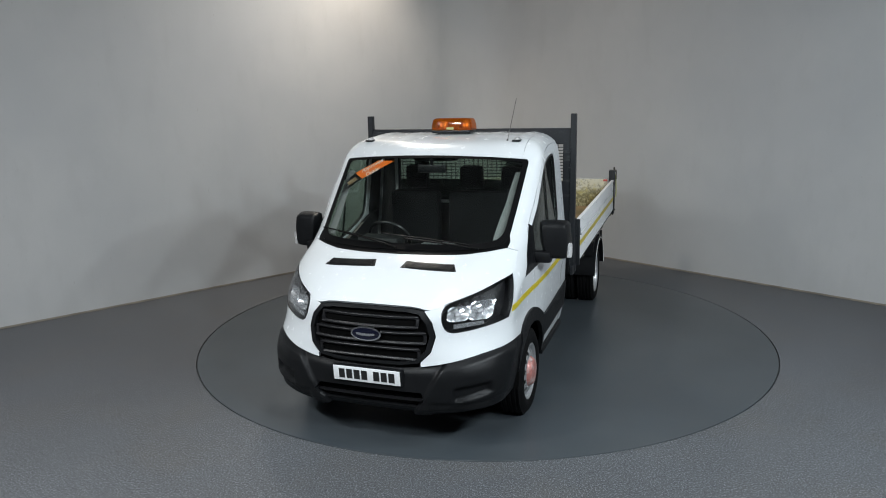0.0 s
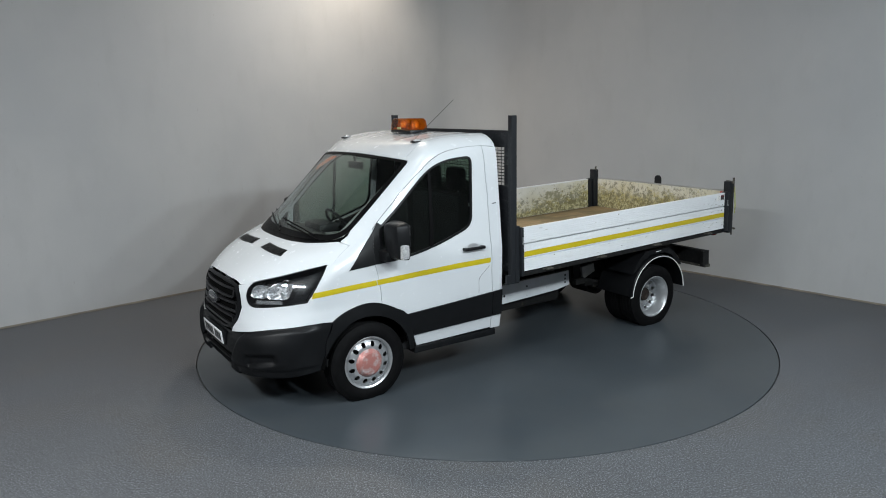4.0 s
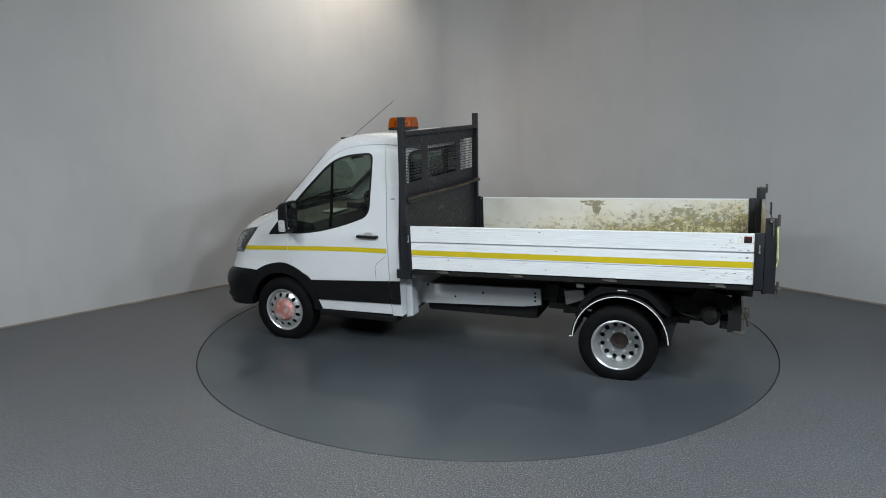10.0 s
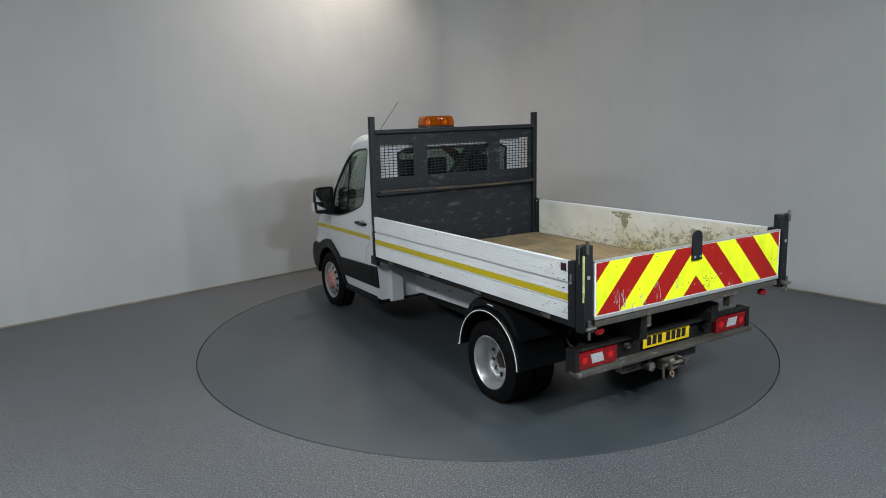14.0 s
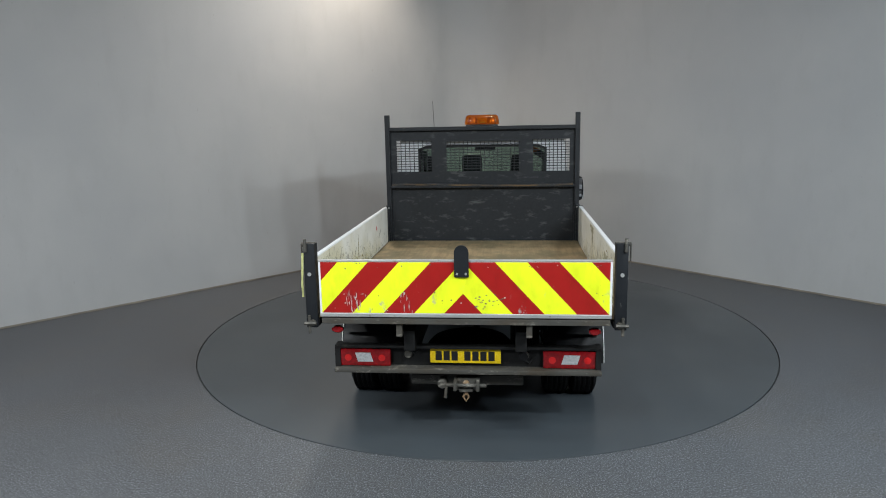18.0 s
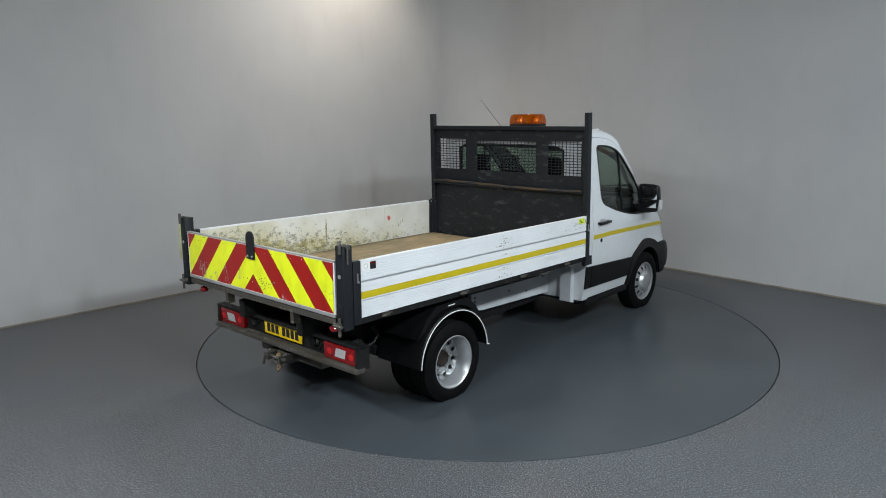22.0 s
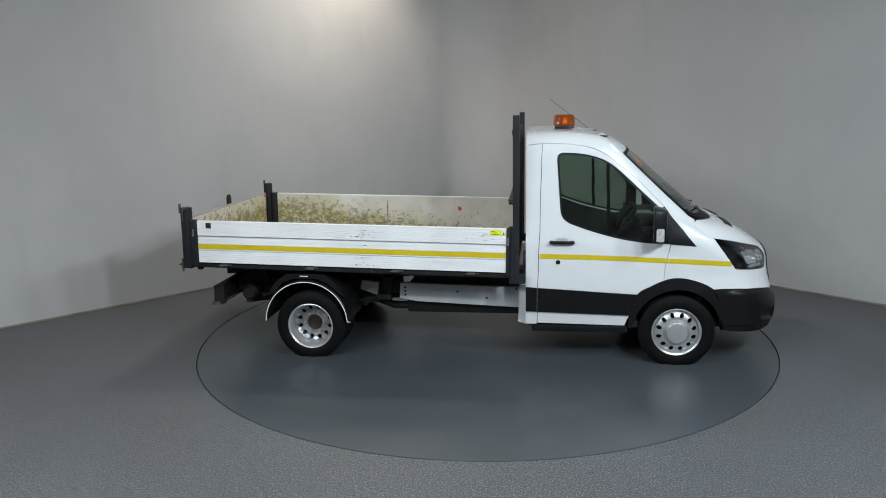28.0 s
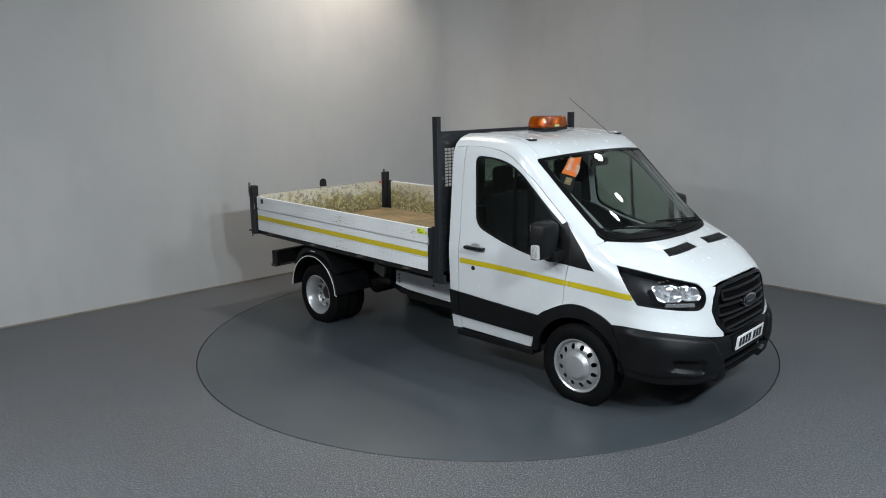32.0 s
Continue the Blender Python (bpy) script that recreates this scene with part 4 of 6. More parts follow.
def build_nose():
    o = [F(y, z) for y, z in GRILLE]
    inner = [F(y * 0.93, 0.842 + (z - 0.842) * 0.90) for y, z in GRILLE]
    g = clad("grille", o, BLACK, truck, 0.04, 0.006, [inner], label="black grille surround")
    # black sheet: the shade behind the grille put into colour
    clad("grille_dark", [F(y * 0.97, 0.842 + (z - 0.842) * 0.95) for y, z in GRILLE], VOID, g, 0.01, -0.03)
    # three flat loops of ribs across the opening
    for z0, z1, w in ((0.902, 0.994, 0.380), (0.790, 0.882, 0.436), (0.674, 0.768, 0.395)):
        zc, hz = (z0 + z1) / 2, (z1 - z0) / 2

        def loop(d, zc=zc, hz=hz, w=w):
            pts = []
            for sx, sz in ((1, -1), (1, 1), (-1, 1), (-1, -1)):
                r = 0.024 - d * 0.6
                a0 = math.atan2(sz, sx) - math.pi / 4
                for t in (0.0, 0.5, 1.0):
                    pts.append((sx * (w - d - r) + r * math.cos(a0 + t * math.pi / 2), zc + sz * (hz - d - r) + r * math.sin(a0 + t * math.pi / 2)))
            return [F(*p) for p in pts]

        def rounded(a, b, o, zc=zc, hz=hz):
            k = (abs(b - zc) - hz + 0.010) / 0.010
            return skin(a, b, o - 0.009 * min(1.0, k * k))
        part("grille_rib", wrap(flat(loop(0.0), [loop(0.021)], (0.06, 0.004)), rounded, 0.028, 0.004), GRAINED, g, smooth=60)
        # black sheet for the shade inside each loop
        clad("rib_gap_dark", loop(0.021), VOID, g, 0.004, -0.022, step=(0.08, 0.02))
    oval = lambda a, b: [F(a * math.cos(t), 0.857 + b * math.sin(t)) for t in np.linspace(0, math.tau, 32, endpoint=False)]
    b = clad("badge", oval(0.117, 0.051), CHROME, g, 0.03, 0.018, step=(0.03, 0.02), label="oval badge, blue in a chrome ring")
    clad("badge_face", oval(0.104, 0.041), BLUE, b, 0.004, 0.021, step=(0.03, 0.02))
    clad("badge_mark", [F(-0.070, 0.850), F(-0.026, 0.843), F(0.026, 0.843), F(0.070, 0.850), F(0.070, 0.864), F(0.026, 0.860), F(-0.026, 0.860), F(-0.070, 0.864)], CHROME, b, 0.003, 0.023, step=(0.05, 0))
    # bumper
    low = [S(2.236, 0.68), S(2.266, 0.55), S(2.288, 0.42), S(2.292, 0.345), S(2.42, 0.325), F(0.8, 0.312), F(0.55, 0.292), F(0.3, 0.276), F(0.0, 0.272)]
    right = BUMP_TOP + low
    intake = [F(-0.40, 0.452), F(0.0, 0.450), F(0.40, 0.452), F(0.43, 0.40), F(0.36, 0.335), F(0.0, 0.328), F(-0.36, 0.335), F(-0.43, 0.40)]
    ring = right + [(-a, b) for a, b in reversed(right[1:-1])]
    def relief(y, z):
        """How far the bumper stands out: proud cheeks, a set-back middle, a chamfered top and fog pockets."""
        y = abs(y)
        ease = lambda t: (lambda u: u * u * (3 - 2 * u))(max(0.0, min(1.0, t)))
        top = float(np.interp(y, [0.0, 0.25, 0.40, 0.6, 0.8, 0.9, 1.0], [0.622, 0.626, 0.642, 0.674, 0.716, 0.735, 0.742]))
        ridge = 0.335 + (z - 0.30) * 0.60
        d = 0.030 * ease((y - ridge) / 0.026) - 0.024
        d -= 0.022 * (1 - ease((top - z) / 0.052)) * (0.4 + 0.6 * ease((y - ridge + 0.03) / 0.05))
        d -= 0.012 * (1 - ease((z - 0.30) / 0.03)) + 0.012 * ease((y - 0.45) / 0.05) * (1 - ease((z - 0.375) / 0.02))
        pocket = ease((y - 0.62) / 0.03) * ease((0.87 - y) / 0.03) * ease((z - 0.385 - (y - 0.62) * 0.22) / 0.02) * ease((0.515 + (y - 0.62) * 0.10 - z) / 0.05)
        d -= 0.035 * pocket
        lip = math.exp(-((z - 0.362 - (y - 0.62) * 0.30) / 0.012) ** 2) * ease((y - 0.50) / 0.04) * ease((0.92 - y) / 0.05)
        return d + 0.006 * lip

    def bumper_skin(a, b, o):
        p = skin(a, b)
        fade = max(0.0, min(1.0, (p.x - 2.30) / 0.12))
        return skin(a, b, o + relief(p.y, b) * fade)
    bumper = part("front_bumper", wrap(flat(ring, [intake], (0.0125, 0.0125)), bumper_skin, 0.05, 0.008), BLACK, truck, "dark grey plastic front bumper", smooth=60)
    # black sheet for the shade inside the intake
    clad("intake_dark", shrink(intake, -0.03, 0.9), VOID, bumper, 0.01, -0.06, step=(0.1, 0.1))
    clad("intake_bar", [F(-0.41, 0.385), F(0, 0.383), F(0.41, 0.385), F(0.41, 0.398), F(0, 0.396), F(-0.41, 0.398)], SATIN, bumper, 0.02, -0.012, step=(0.08, 0))
    for s in (1, -1):
        # added black disc stands for the shade in the fog pocket
        lampc = [F(0.74 + 0.075 * math.cos(t), 0.462 + 0.034 * math.sin(t)) for t in np.linspace(0, math.tau, 22, endpoint=False)]
        clad("fog_pocket_dark", lampc, SATIN, bumper, 0.02, -0.022, step=(0.03, 0.03), side=s, label="black disc added to darken the fog pocket")
        # headlamp
        ax = 0.85
        hl = clad("headlamp", LAMP_OUT, SATIN, truck, 0.012, -0.085, side=s, label="clear headlamp with a black housing")
        bm, around = bmesh.new(), []
        rim = shrink(LAMP_OUT, 0.004, ax)
        for i, p in enumerate(rim):
            n = rim[(i + 1) % len(rim)]
            around += [(p[0] + (n[0] - p[0]) * t, p[1] + (n[1] - p[1]) * t) for t in (0.0, 0.5)]
        pairs = [(bm.verts.new(skin(s * q, z, 0.0)), bm.verts.new(skin(s * q, z, -0.085))) for q, z in around]
        for i in range(len(pairs)):
            bm.faces.new((pairs[i - 1][0], pairs[i][0], pairs[i][1], pairs[i - 1][1]))
        part("lamp_wall", bm, SATIN, hl)
        lens = clad("lamp_lens", shrink(LAMP_OUT, 0.006, ax), LENS, hl, 0.004, 0.001, side=s, step=(0.018, 0.03))
        lens.visible_shadow = False
        for y, z, r, rz in ((0.628, 0.994, 0.068, 0.052), (0.766, 1.004, 0.074, 0.064)):
            pts = [F(y + r * math.copysign(abs(math.cos(t)) ** 0.45, math.cos(t)), z + rz * math.copysign(abs(math.sin(t)) ** 0.45, math.sin(t))) for t in np.linspace(0, math.tau, 28, endpoint=False)]
            qc, rq = F(y, z)[0], r / corner(z)[0]

            def dish(a, b, o, qc=qc, rq=rq, z=z, rz=rz):
                k = min(1.0, ((abs(a) - qc) / rq) ** 2 + ((b - z) / rz) ** 2)
                return skin(a, b, o - 0.062 + 0.05 * k)
            o2 = pts if s > 0 else mirrored(pts)
            bowl = part("reflector", wrap(flat(o2, (), (0.014, 0.012)), dish, 0.004), REFLECT, hl, "silvered headlamp reflector", smooth=60)
            clad("bulb", [F(y + 0.014 * math.cos(t), z + 0.014 * math.sin(t)) for t in np.linspace(0, math.tau, 12, endpoint=False)], CLEARLAMP, bowl, 0.03, -0.025, step=(0, 0), side=s)
        ind = [F(0.61, 0.892), F(0.61, 0.922), F(0.79, 0.930), F(0.80, 0.902)]
        clad("indicator", ind, REFLECT, hl, 0.02, -0.025, side=s, label="clear indicator strip")
        for k in range(12):
            t = k / 14
            y, z = 0.57 + 0.22 * t + 0.012 * (k % 3), 1.045 + 0.083 * t - 0.010 * (k % 3)
            clad("lamp_stud", [F(y, z - 0.006), F(y + 0.011, z - 0.004), F(y + 0.009, z + 0.007), F(y - 0.003, z + 0.005)], CHROME, hl, 0.006, -0.03 + 0.012 * (k % 2), step=(0, 0), side=s)
    # number plates: plain bars for the characters
    part("plate_carrier", boxed((2.85, -0.275, 0.488), (2.890, 0.275, 0.61), 0.012), BLACK, truck)
    plate("front_plate", PLATE_W, (2.900, 0.0, 0.553), 84, False)
    # wipers
    for a, b, e in ((0.62, 0.02, 0.0), (-0.02, -0.60, 0.0)):
        bm = bmesh.new()
        p0, p1 = skin(*F(a, 1.345), 0.012), skin(*F(b, 1.40 if a > 0 else 1.42), 0.02)
        tube(bm, [p0, (p0 + p1) / 2 + Vector((0.01, 0, 0.006)), p1], 0.007)
        q0, q1 = skin(*F((a + b) / 2 + 0.22, 1.372), 0.012), skin(*F(b - 0.2, 1.43), 0.012)
        tube(bm, [q0, (q0 + q1) / 2 + Vector((0.004, 0, 0.004)), q1], 0.006)
        part("wiper", bm, GLOSS_BLACK, truck)


def plate(name, material, at, tilt, rear):
    """A 520 x 111 mm plate whose characters are plain bars."""
    sgn = -1 if rear else 1
    m = Matrix.Translation(at) @ pose(0, 0, 0, 0, sgn * (tilt - 90) * -1, 0)
    p = part(name, boxed((-0.004, -0.26, -0.0555), (0.004, 0.26, 0.0555), 0.003), material, truck, "number plate with plain dark bars", m=m)
    y = -0.215
    for k in range(7):
        if k == 4:
            y += 0.035
        part("plate_bar", boxed((sgn * 0.004 - 0.001, y, -0.036), (sgn * 0.004 + 0.0015, y + 0.046, 0.036)), INK, p, smooth=0, m=m)
        y += 0.059


build_cab()
build_nose()


# ---- wheels ----
def pierced(r0, r1, n, rh, at, squash=1.0):
    """Outline and holes of a wheel disc."""
    holes = []
    for k in range(n):
        a = (k + 0.5) * math.tau / n
        ring = []
        for t in np.linspace(0, math.tau, 10, endpoint=False):
            u, v = rh * math.cos(t), rh * squash * math.sin(t)
            ring.append(((at + u) * math.cos(a) - v * math.sin(a), (at + u) * math.sin(a) + v * math.cos(a)))
        holes.append(ring)
    return circle(r1, 48), holes + ([circle(r0, 32)] if r0 else [])


def build_tyre(name, x, y0, y1, s, parent_name, rim_profile, disc, cap):
    """One road wheel: the painted rim carries tyre, disc and cap. y0 is the inner wall, y1 the outer."""
    z, r = 0.319, 0.346
    c = (x, 0.0, z)
    flip = Matrix.Diagonal((1, s, 1, 1))
    wheel = part(parent_name, lathe(bmesh.new(), [(a * 1.035, y1 + h) for a, h in rim_profile], c, 56), SILVER, truck, "silver steel wheel", m=flip)
    w = y1 - y0
    tread = [(0.219, y1 - 0.012), (0.231, y1 - 0.004), (0.26, y1 + 0.005), (0.295, y1 + 0.005), (0.319, y1 - 0.006), (0.337, y1 - 0.018)]
    groove = []
    n = 4
    for k in range(n):
        g = y1 - 0.02 - (w - 0.04) * (k + 0.5) / n
        groove += [(r, g + 0.012), (r - 0.007, g + 0.006), (r - 0.007, g - 0.006), (r, g - 0.012)]
    tread += [(0.344, y1 - 0.02)] + groove + [(0.344, y0 + 0.02), (0.337, y0 + 0.018), (0.319, y0 + 0.006), (0.295, y0 - 0.004), (0.26, y0 - 0.004), (0.219, y0 + 0.012)]
    tyre_bm = lathe(bmesh.new(), tread, c, 64)
    for v in tyre_bm.verts:
        if v.co.z < 0.0:
            v.co.z = 0.0
    part("tyre", tyre_bm, RUBBER, wheel, "worn black tyre", m=flip)
    if disc:
        outline, holes = pierced(*disc["hole"])
        sheet = wrap(flat(outline, holes, (0.03, 0.03)), lambda a, b, o: (x + a, y1 + float(np.interp(math.hypot(a, b), disc["r"], disc["h"])) + o, z + b), 0.006)
        part("wheel_disc", sheet, SILVER if cap[0] == "hub_cap" else SILVER_DULL, wheel, m=flip, smooth=40)
        part("disc_shadow", lathe(bmesh.new(), [(0.0, y1 + disc["h"][0] - 0.07), (0.19, y1 + disc["h"][0] - 0.07)], c, 32), INK, wheel, m=flip)
        for k in range(disc.get("nuts", 0)):
            a = k * math.tau / disc["nuts"]
            p = Vector((x + 0.098 * math.cos(a), y1 + disc["h"][0] - 0.002, z + 0.098 * math.sin(a)))
            part("wheel_nut", rods((p, p + Vector((0, 0.026, 0)), 0.013, 6)), GALV, wheel, m=flip, smooth=0)
    if cap:
        part(cap[0], lathe(bmesh.new(), [(a, y1 + h) for a, h in cap[1]], c, 40), cap[2], wheel, cap[3], m=flip)
    return wheel


FRONT_RIM = [(0.206, -0.13), (0.200, -0.10), (0.196, -0.03), (0.202, -0.014), (0.214, -0.006), (0.221, -0.008), (0.222, -0.018), (0.212, -0.03)]
REAR_RIM = [(0.192, -0.20), (0.186, -0.18), (0.184, -0.08), (0.194, -0.055), (0.200, -0.02), (0.206, -0.010), (0.215, -0.003), (0.222, -0.006), (0.223, -0.016), (0.212, -0.03)]
for s in (1, -1):
    cap = ("hub_cap", [(0.0, 0.034), (0.06, 0.033), (0.092, 0.028), (0.106, 0.016), (0.115, 0.0), (0.122, -0.008), (0.122, -0.02)], CAP_RED if s > 0 else CAP_GREY,
           "hub cap with faded red paint" if s > 0 else "plain grey hub cap")
    build_tyre("front", 1.895, 0.775, 0.972, s, "front_wheel", FRONT_RIM, {"hole": (0.095, 0.204, 12, 0.0245, 0.162, 0.80), "r": [0.09, 0.115, 0.145, 0.175, 0.204], "h": [-0.012, -0.008, -0.006, -0.020, -0.045]}, cap)
    hub = ("hub", [(0.0, -0.150), (0.040, -0.148), (0.055, -0.135), (0.068, -0.130), (0.072, -0.145), (0.080, -0.158)], RUST_DARK, "dark axle hub")
    build_tyre("rear", -1.607, 0.825, 1.028, s, "rear_wheel", REAR_RIM, {"hole": (0.070, 0.192, 12, 0.0225, 0.156, 0.92), "r": [0.07, 0.112, 0.122, 0.172, 0.192], "h": [-0.152, -0.152, -0.162, -0.158, -0.130], "nuts": 6}, hub)
    build_tyre("inner", -1.607, 0.595, 0.800, s, "inner_rear_wheel", REAR_RIM, None, None)


# ---- tipping body ----
def extruded(profile, x0, x1, m=None):
    """A (y, z) profile drawn out along x."""
    bm = bmesh.new()
    a = [bm.verts.new((x0, y, z)) for y, z in profile]
    b = [bm.verts.new((x1, y, z)) for y, z in profile]
    for i in range(len(profile)):
        bm.faces.new((a[i - 1], a[i], b[i], b[i - 1]))
    bm.faces.new(a[::-1])
    bm.faces.new(b)
    bmesh.ops.recalc_face_normals(bm, faces=bm.faces[:])
    return bm


def ribs(z0, z1, y, n, depth=0.0030):
    """The outer edge of a ribbed board, top to bottom."""
    out = []
    for k in range(n):
        a, b = z1 - (z1 - z0) * k / n, z1 - (z1 - z0) * (k + 1) / n
        out += [(y, a - 0.0004), (y, b + 0.0032), (y - depth, b + 0.0026), (y - depth, b + 0.0006)]
    return out


def clip(poly, a, b, c):
    """The part of a polygon where a * u + b * v <= c."""
    out = []
    for i, p in enumerate(poly):
        q = poly[(i + 1) % len(poly)]
        dp, dq = a * p[0] + b * p[1] - c, a * q[0] + b * q[1] - c
        if dp <= 0:
            out.append(p)
        if dp * dq < 0:
            t = dp / (dp - dq)
            out.append((p[0] + (q[0] - p[0]) * t, p[1] + (q[1] - p[1]) * t))
    return out


def build_bed():
    X0, X1 = 0.318, -2.668
    part("bed_floor", boxed((-2.795, -1.062, 0.903), (0.37, 1.062, 0.922)), PLY, truck, "worn brown plywood bed floor", smooth=0, m=TILT)
    for s in (1, -1):
        flip = Matrix.Diagonal((1, s, 1, 1))
        side = part("dropside", boxed((X1, 1.072, 0.902), (X0, 1.085, 1.310), 0.002), RIBBED, truck, "white ribbed aluminium dropside, scuffed and chipped", smooth=0, m=TILT @ flip)
        for z0, z1, n in ((0.900, 1.020, 6), (1.024, 1.152, 4), (1.166, 1.302, 7)):
            part("board", extruded([(1.085, z0), (1.085, z1)] + ribs(z0, z1, 1.102, n), X1, X0), RIBBED, side, smooth=0, m=TILT @ flip)
        # grey strip puts the groove's shading into colour
        part("groove_shade", boxed((X1, 1.083, 1.150), (X0, 1.090, 1.168)), CAP_GREY, side, smooth=0, m=TILT @ flip)
        part("top_cap", boxed((X1, 1.068, 1.300), (X0, 1.104, 1.314), 0.004), RIBBED, side, smooth=0, m=TILT @ flip)
        part("yellow_stripe", boxed((X1 + 0.002, 1.100, 1.037), (X0 - 0.004, 1.1034, 1.087)), YELLOW, side, smooth=0, m=TILT @ flip)
        part("liner", boxed((X1, 1.066, 0.924), (X0, 1.0715, 1.302)), LINER, side, "inner face stained yellow-green", smooth=0, m=TILT @ flip)
        rnd = random.Random(5 + s)
        for k in range(44 if s > 0 else 60):
            if s > 0:
                x = rnd.gauss(-2.48, 0.10) if k < 34 else rnd.uniform(-1.6, 0.2)
            else:
                x = rnd.gauss(-1.05, 0.055) if k < 46 else rnd.gauss(0.05, 0.08)
            z = rnd.choice((0.93, 0.95, 0.97, 0.99, 1.005, 1.12, 1.18, 1.20, 1.22, 1.24, 1.26, 1.285))
            if k >= 46:
                z = rnd.uniform(1.20, 1.29)
            dark = rnd.random() < (0.45 if s > 0 else 0.22)
            splat("scuff", x, z, rnd.uniform(0.005, 0.016) if dark else rnd.uniform(0.010, 0.030), rnd.uniform(0.002, 0.007), s * 1.1026, s, STAIN if dark else SCUFF, side, k * 7 + s)
        # frame rail, hinges
        part("bed_rail", boxed((-2.80, 1.02, 0.845), (0.36, 1.075, 0.897), 0.004), UNDER, truck, m=TILT @ flip)
        for x in (0.0, -0.72, -1.55, -2.42):
            bm = boxed((x - 0.035, 1.07, 0.866), (x + 0.035, 1.092, 0.890), 0.004)
            rod(bm, (x - 0.05, 1.094, 0.872), (x + 0.03, 1.094, 0.872), 0.009, 10)
            box(bm, (x + 0.035, 1.075, 0.872), (x + 0.075, 1.086, 0.884), 0.002)
            part("hinge", bm, GRIME, truck, "grimy steel hinge", m=TILT @ flip)
        # upright that latches the dropside at the front, and its twin at the rear
        for x0, x1, z0 in ((0.322, 0.352, 0.86), (-2.742, -2.672, 0.862)):
            p = part("latch_post", boxed((x0, 1.055, z0), (x1, 1.112, 1.318), 0.006), STEEL2, truck, m=TILT @ flip)
            bm = boxed(((x0 + x1) / 2 - 0.005, 1.112, 1.16), ((x0 + x1) / 2 + 0.005, 1.120, 1.23), 0.002)
            rod(bm, ((x0 + x1) / 2, 1.11, 1.17), ((x0 + x1) / 2, 1.128, 1.17), 0.009, 10)
            part("latch", bm, SILVER_DULL, p, "steel latch", m=TILT @ flip)
        post = part("corner_post", boxed((-2.83, 1.028, 0.835), (-2.744, 1.108, 1.435), 0.008), STEEL2, truck, "dark steel corner post with a pin", m=TILT @ flip)
        bm = rods(((-2.79, 1.03, 1.425), (-2.79, 1.128, 1.425), 0.016), ((-2.84, 1.09, 1.38), (-2.84, 1.09, 1.47), 0.012), ((-2.80, 1.125, 1.31), (-2.80, 1.125, 1.43), 0.006))
        part("pin", bm, GRIME, post, "greasy steel pin", m=TILT @ flip)
        bm = rods(((-2.86, 1.06, 0.875), (-2.76, 1.06, 0.875), 0.022), ((-2.85, 1.08, 0.80), (-2.85, 1.08, 0.93), 0.010), ((-2.86, 1.03, 0.875), (-2.86, 1.115, 0.875), 0.012))
        part("lower_pin", bm, GRIME, post, m=TILT @ flip)
        part("post_bolt", rods(((-2.835, 1.07, 1.22), (-2.828, 1.07, 1.22), 0.014, 8)), GALV, post, m=TILT @ flip)
    part("red_tag", boxed((-2.797, 0.950, 1.278), (-2.789, 1.006, 1.306), 0.002), RED_SPLAT, truck, "small red tag inside the tailgate corner", m=TILT)
    strap = [(-2.83, 1.112, 1.37), (-2.835, 1.118, 1.25), (-2.84, 1.122, 1.13), (-2.835, 1.120, 1.06)]
    part("yellow_strap", tube(bmesh.new(), strap, 0.008, 6), STRAP, truck, "short pale yellow strap hanging from the post", m=TILT)
    # tailgate with chevrons
    gate = part("tailgate", boxed((-2.822, -1.008, 0.935), (-2.80, 1.008, 1.312), 0.003), RIBBED, truck, "tailgate with red and yellow chevrons", smooth=0, m=TILT)
    part("gate_cap", boxed((-2.826, -1.008, 1.310), (-2.796, 1.008, 1.322), 0.003), GALV, gate, smooth=0, m=TILT)
    part("gate_liner", boxed((-2.7995, -1.005, 0.925), (-2.796, 1.005, 1.308)), LINER, gate, smooth=0, m=TILT)
    part("gate_sill", boxed((-2.826, -1.008, 0.915), (-2.798, 1.008, 0.940), 0.003), GALV, gate, "dented aluminium sill", smooth=0, m=TILT)
    part("gate_hinge_beam", boxed((-2.82, -1.0, 0.862), (-2.74, 1.0, 0.905), 0.005), GRIME, truck, "muddy rear beam", smooth=0, m=TILT)
    top, k = 1.306, 0.93
    cuts = [2.0, 0.87, 0.655, 0.44, 0.22, 0.005, -0.205, -1.0]
    for i, (hi, lo) in enumerate(zip(cuts, cuts[1:])):
        for s in (1, -1):
            poly = [(0.0, 0.945), (0.992, 0.945), (0.992, top), (0.0, top)]
            poly = clip(poly, 1, k, hi + k * top)
            poly = clip(poly, -1, -k, -(lo + k * top))
            if len(poly) < 3:
                continue
            poly = poly if s > 0 else mirrored(poly)
            bm = wrap(flat(poly, (), (0, 0)), lambda a, b, o: (-2.8225 - o, a, b), 0.001, 0.0015)
            part("chevron", bm, TAPE_R if i % 2 == 0 else TAPE_Y, gate, "red reflective band" if i % 2 == 0 else "yellow reflective band", smooth=0, m=TILT)
    rnd = random.Random(3)

    def on_gate(name, y, z, ry, rz, material, seed):
        r2 = random.Random(seed)
        pts = [(y + ry * (0.5 + 0.6 * r2.random()) * math.cos(t), z + rz * (0.5 + 0.6 * r2.random()) * math.sin(t)) for t in np.linspace(0, math.tau, 14, endpoint=False)]
        part(name, wrap(flat(pts, (), (0, 0)), lambda a, b, o: (-2.8245 - o, a, b), 0.0006, 0.0012), material, gate, smooth=0, m=TILT)
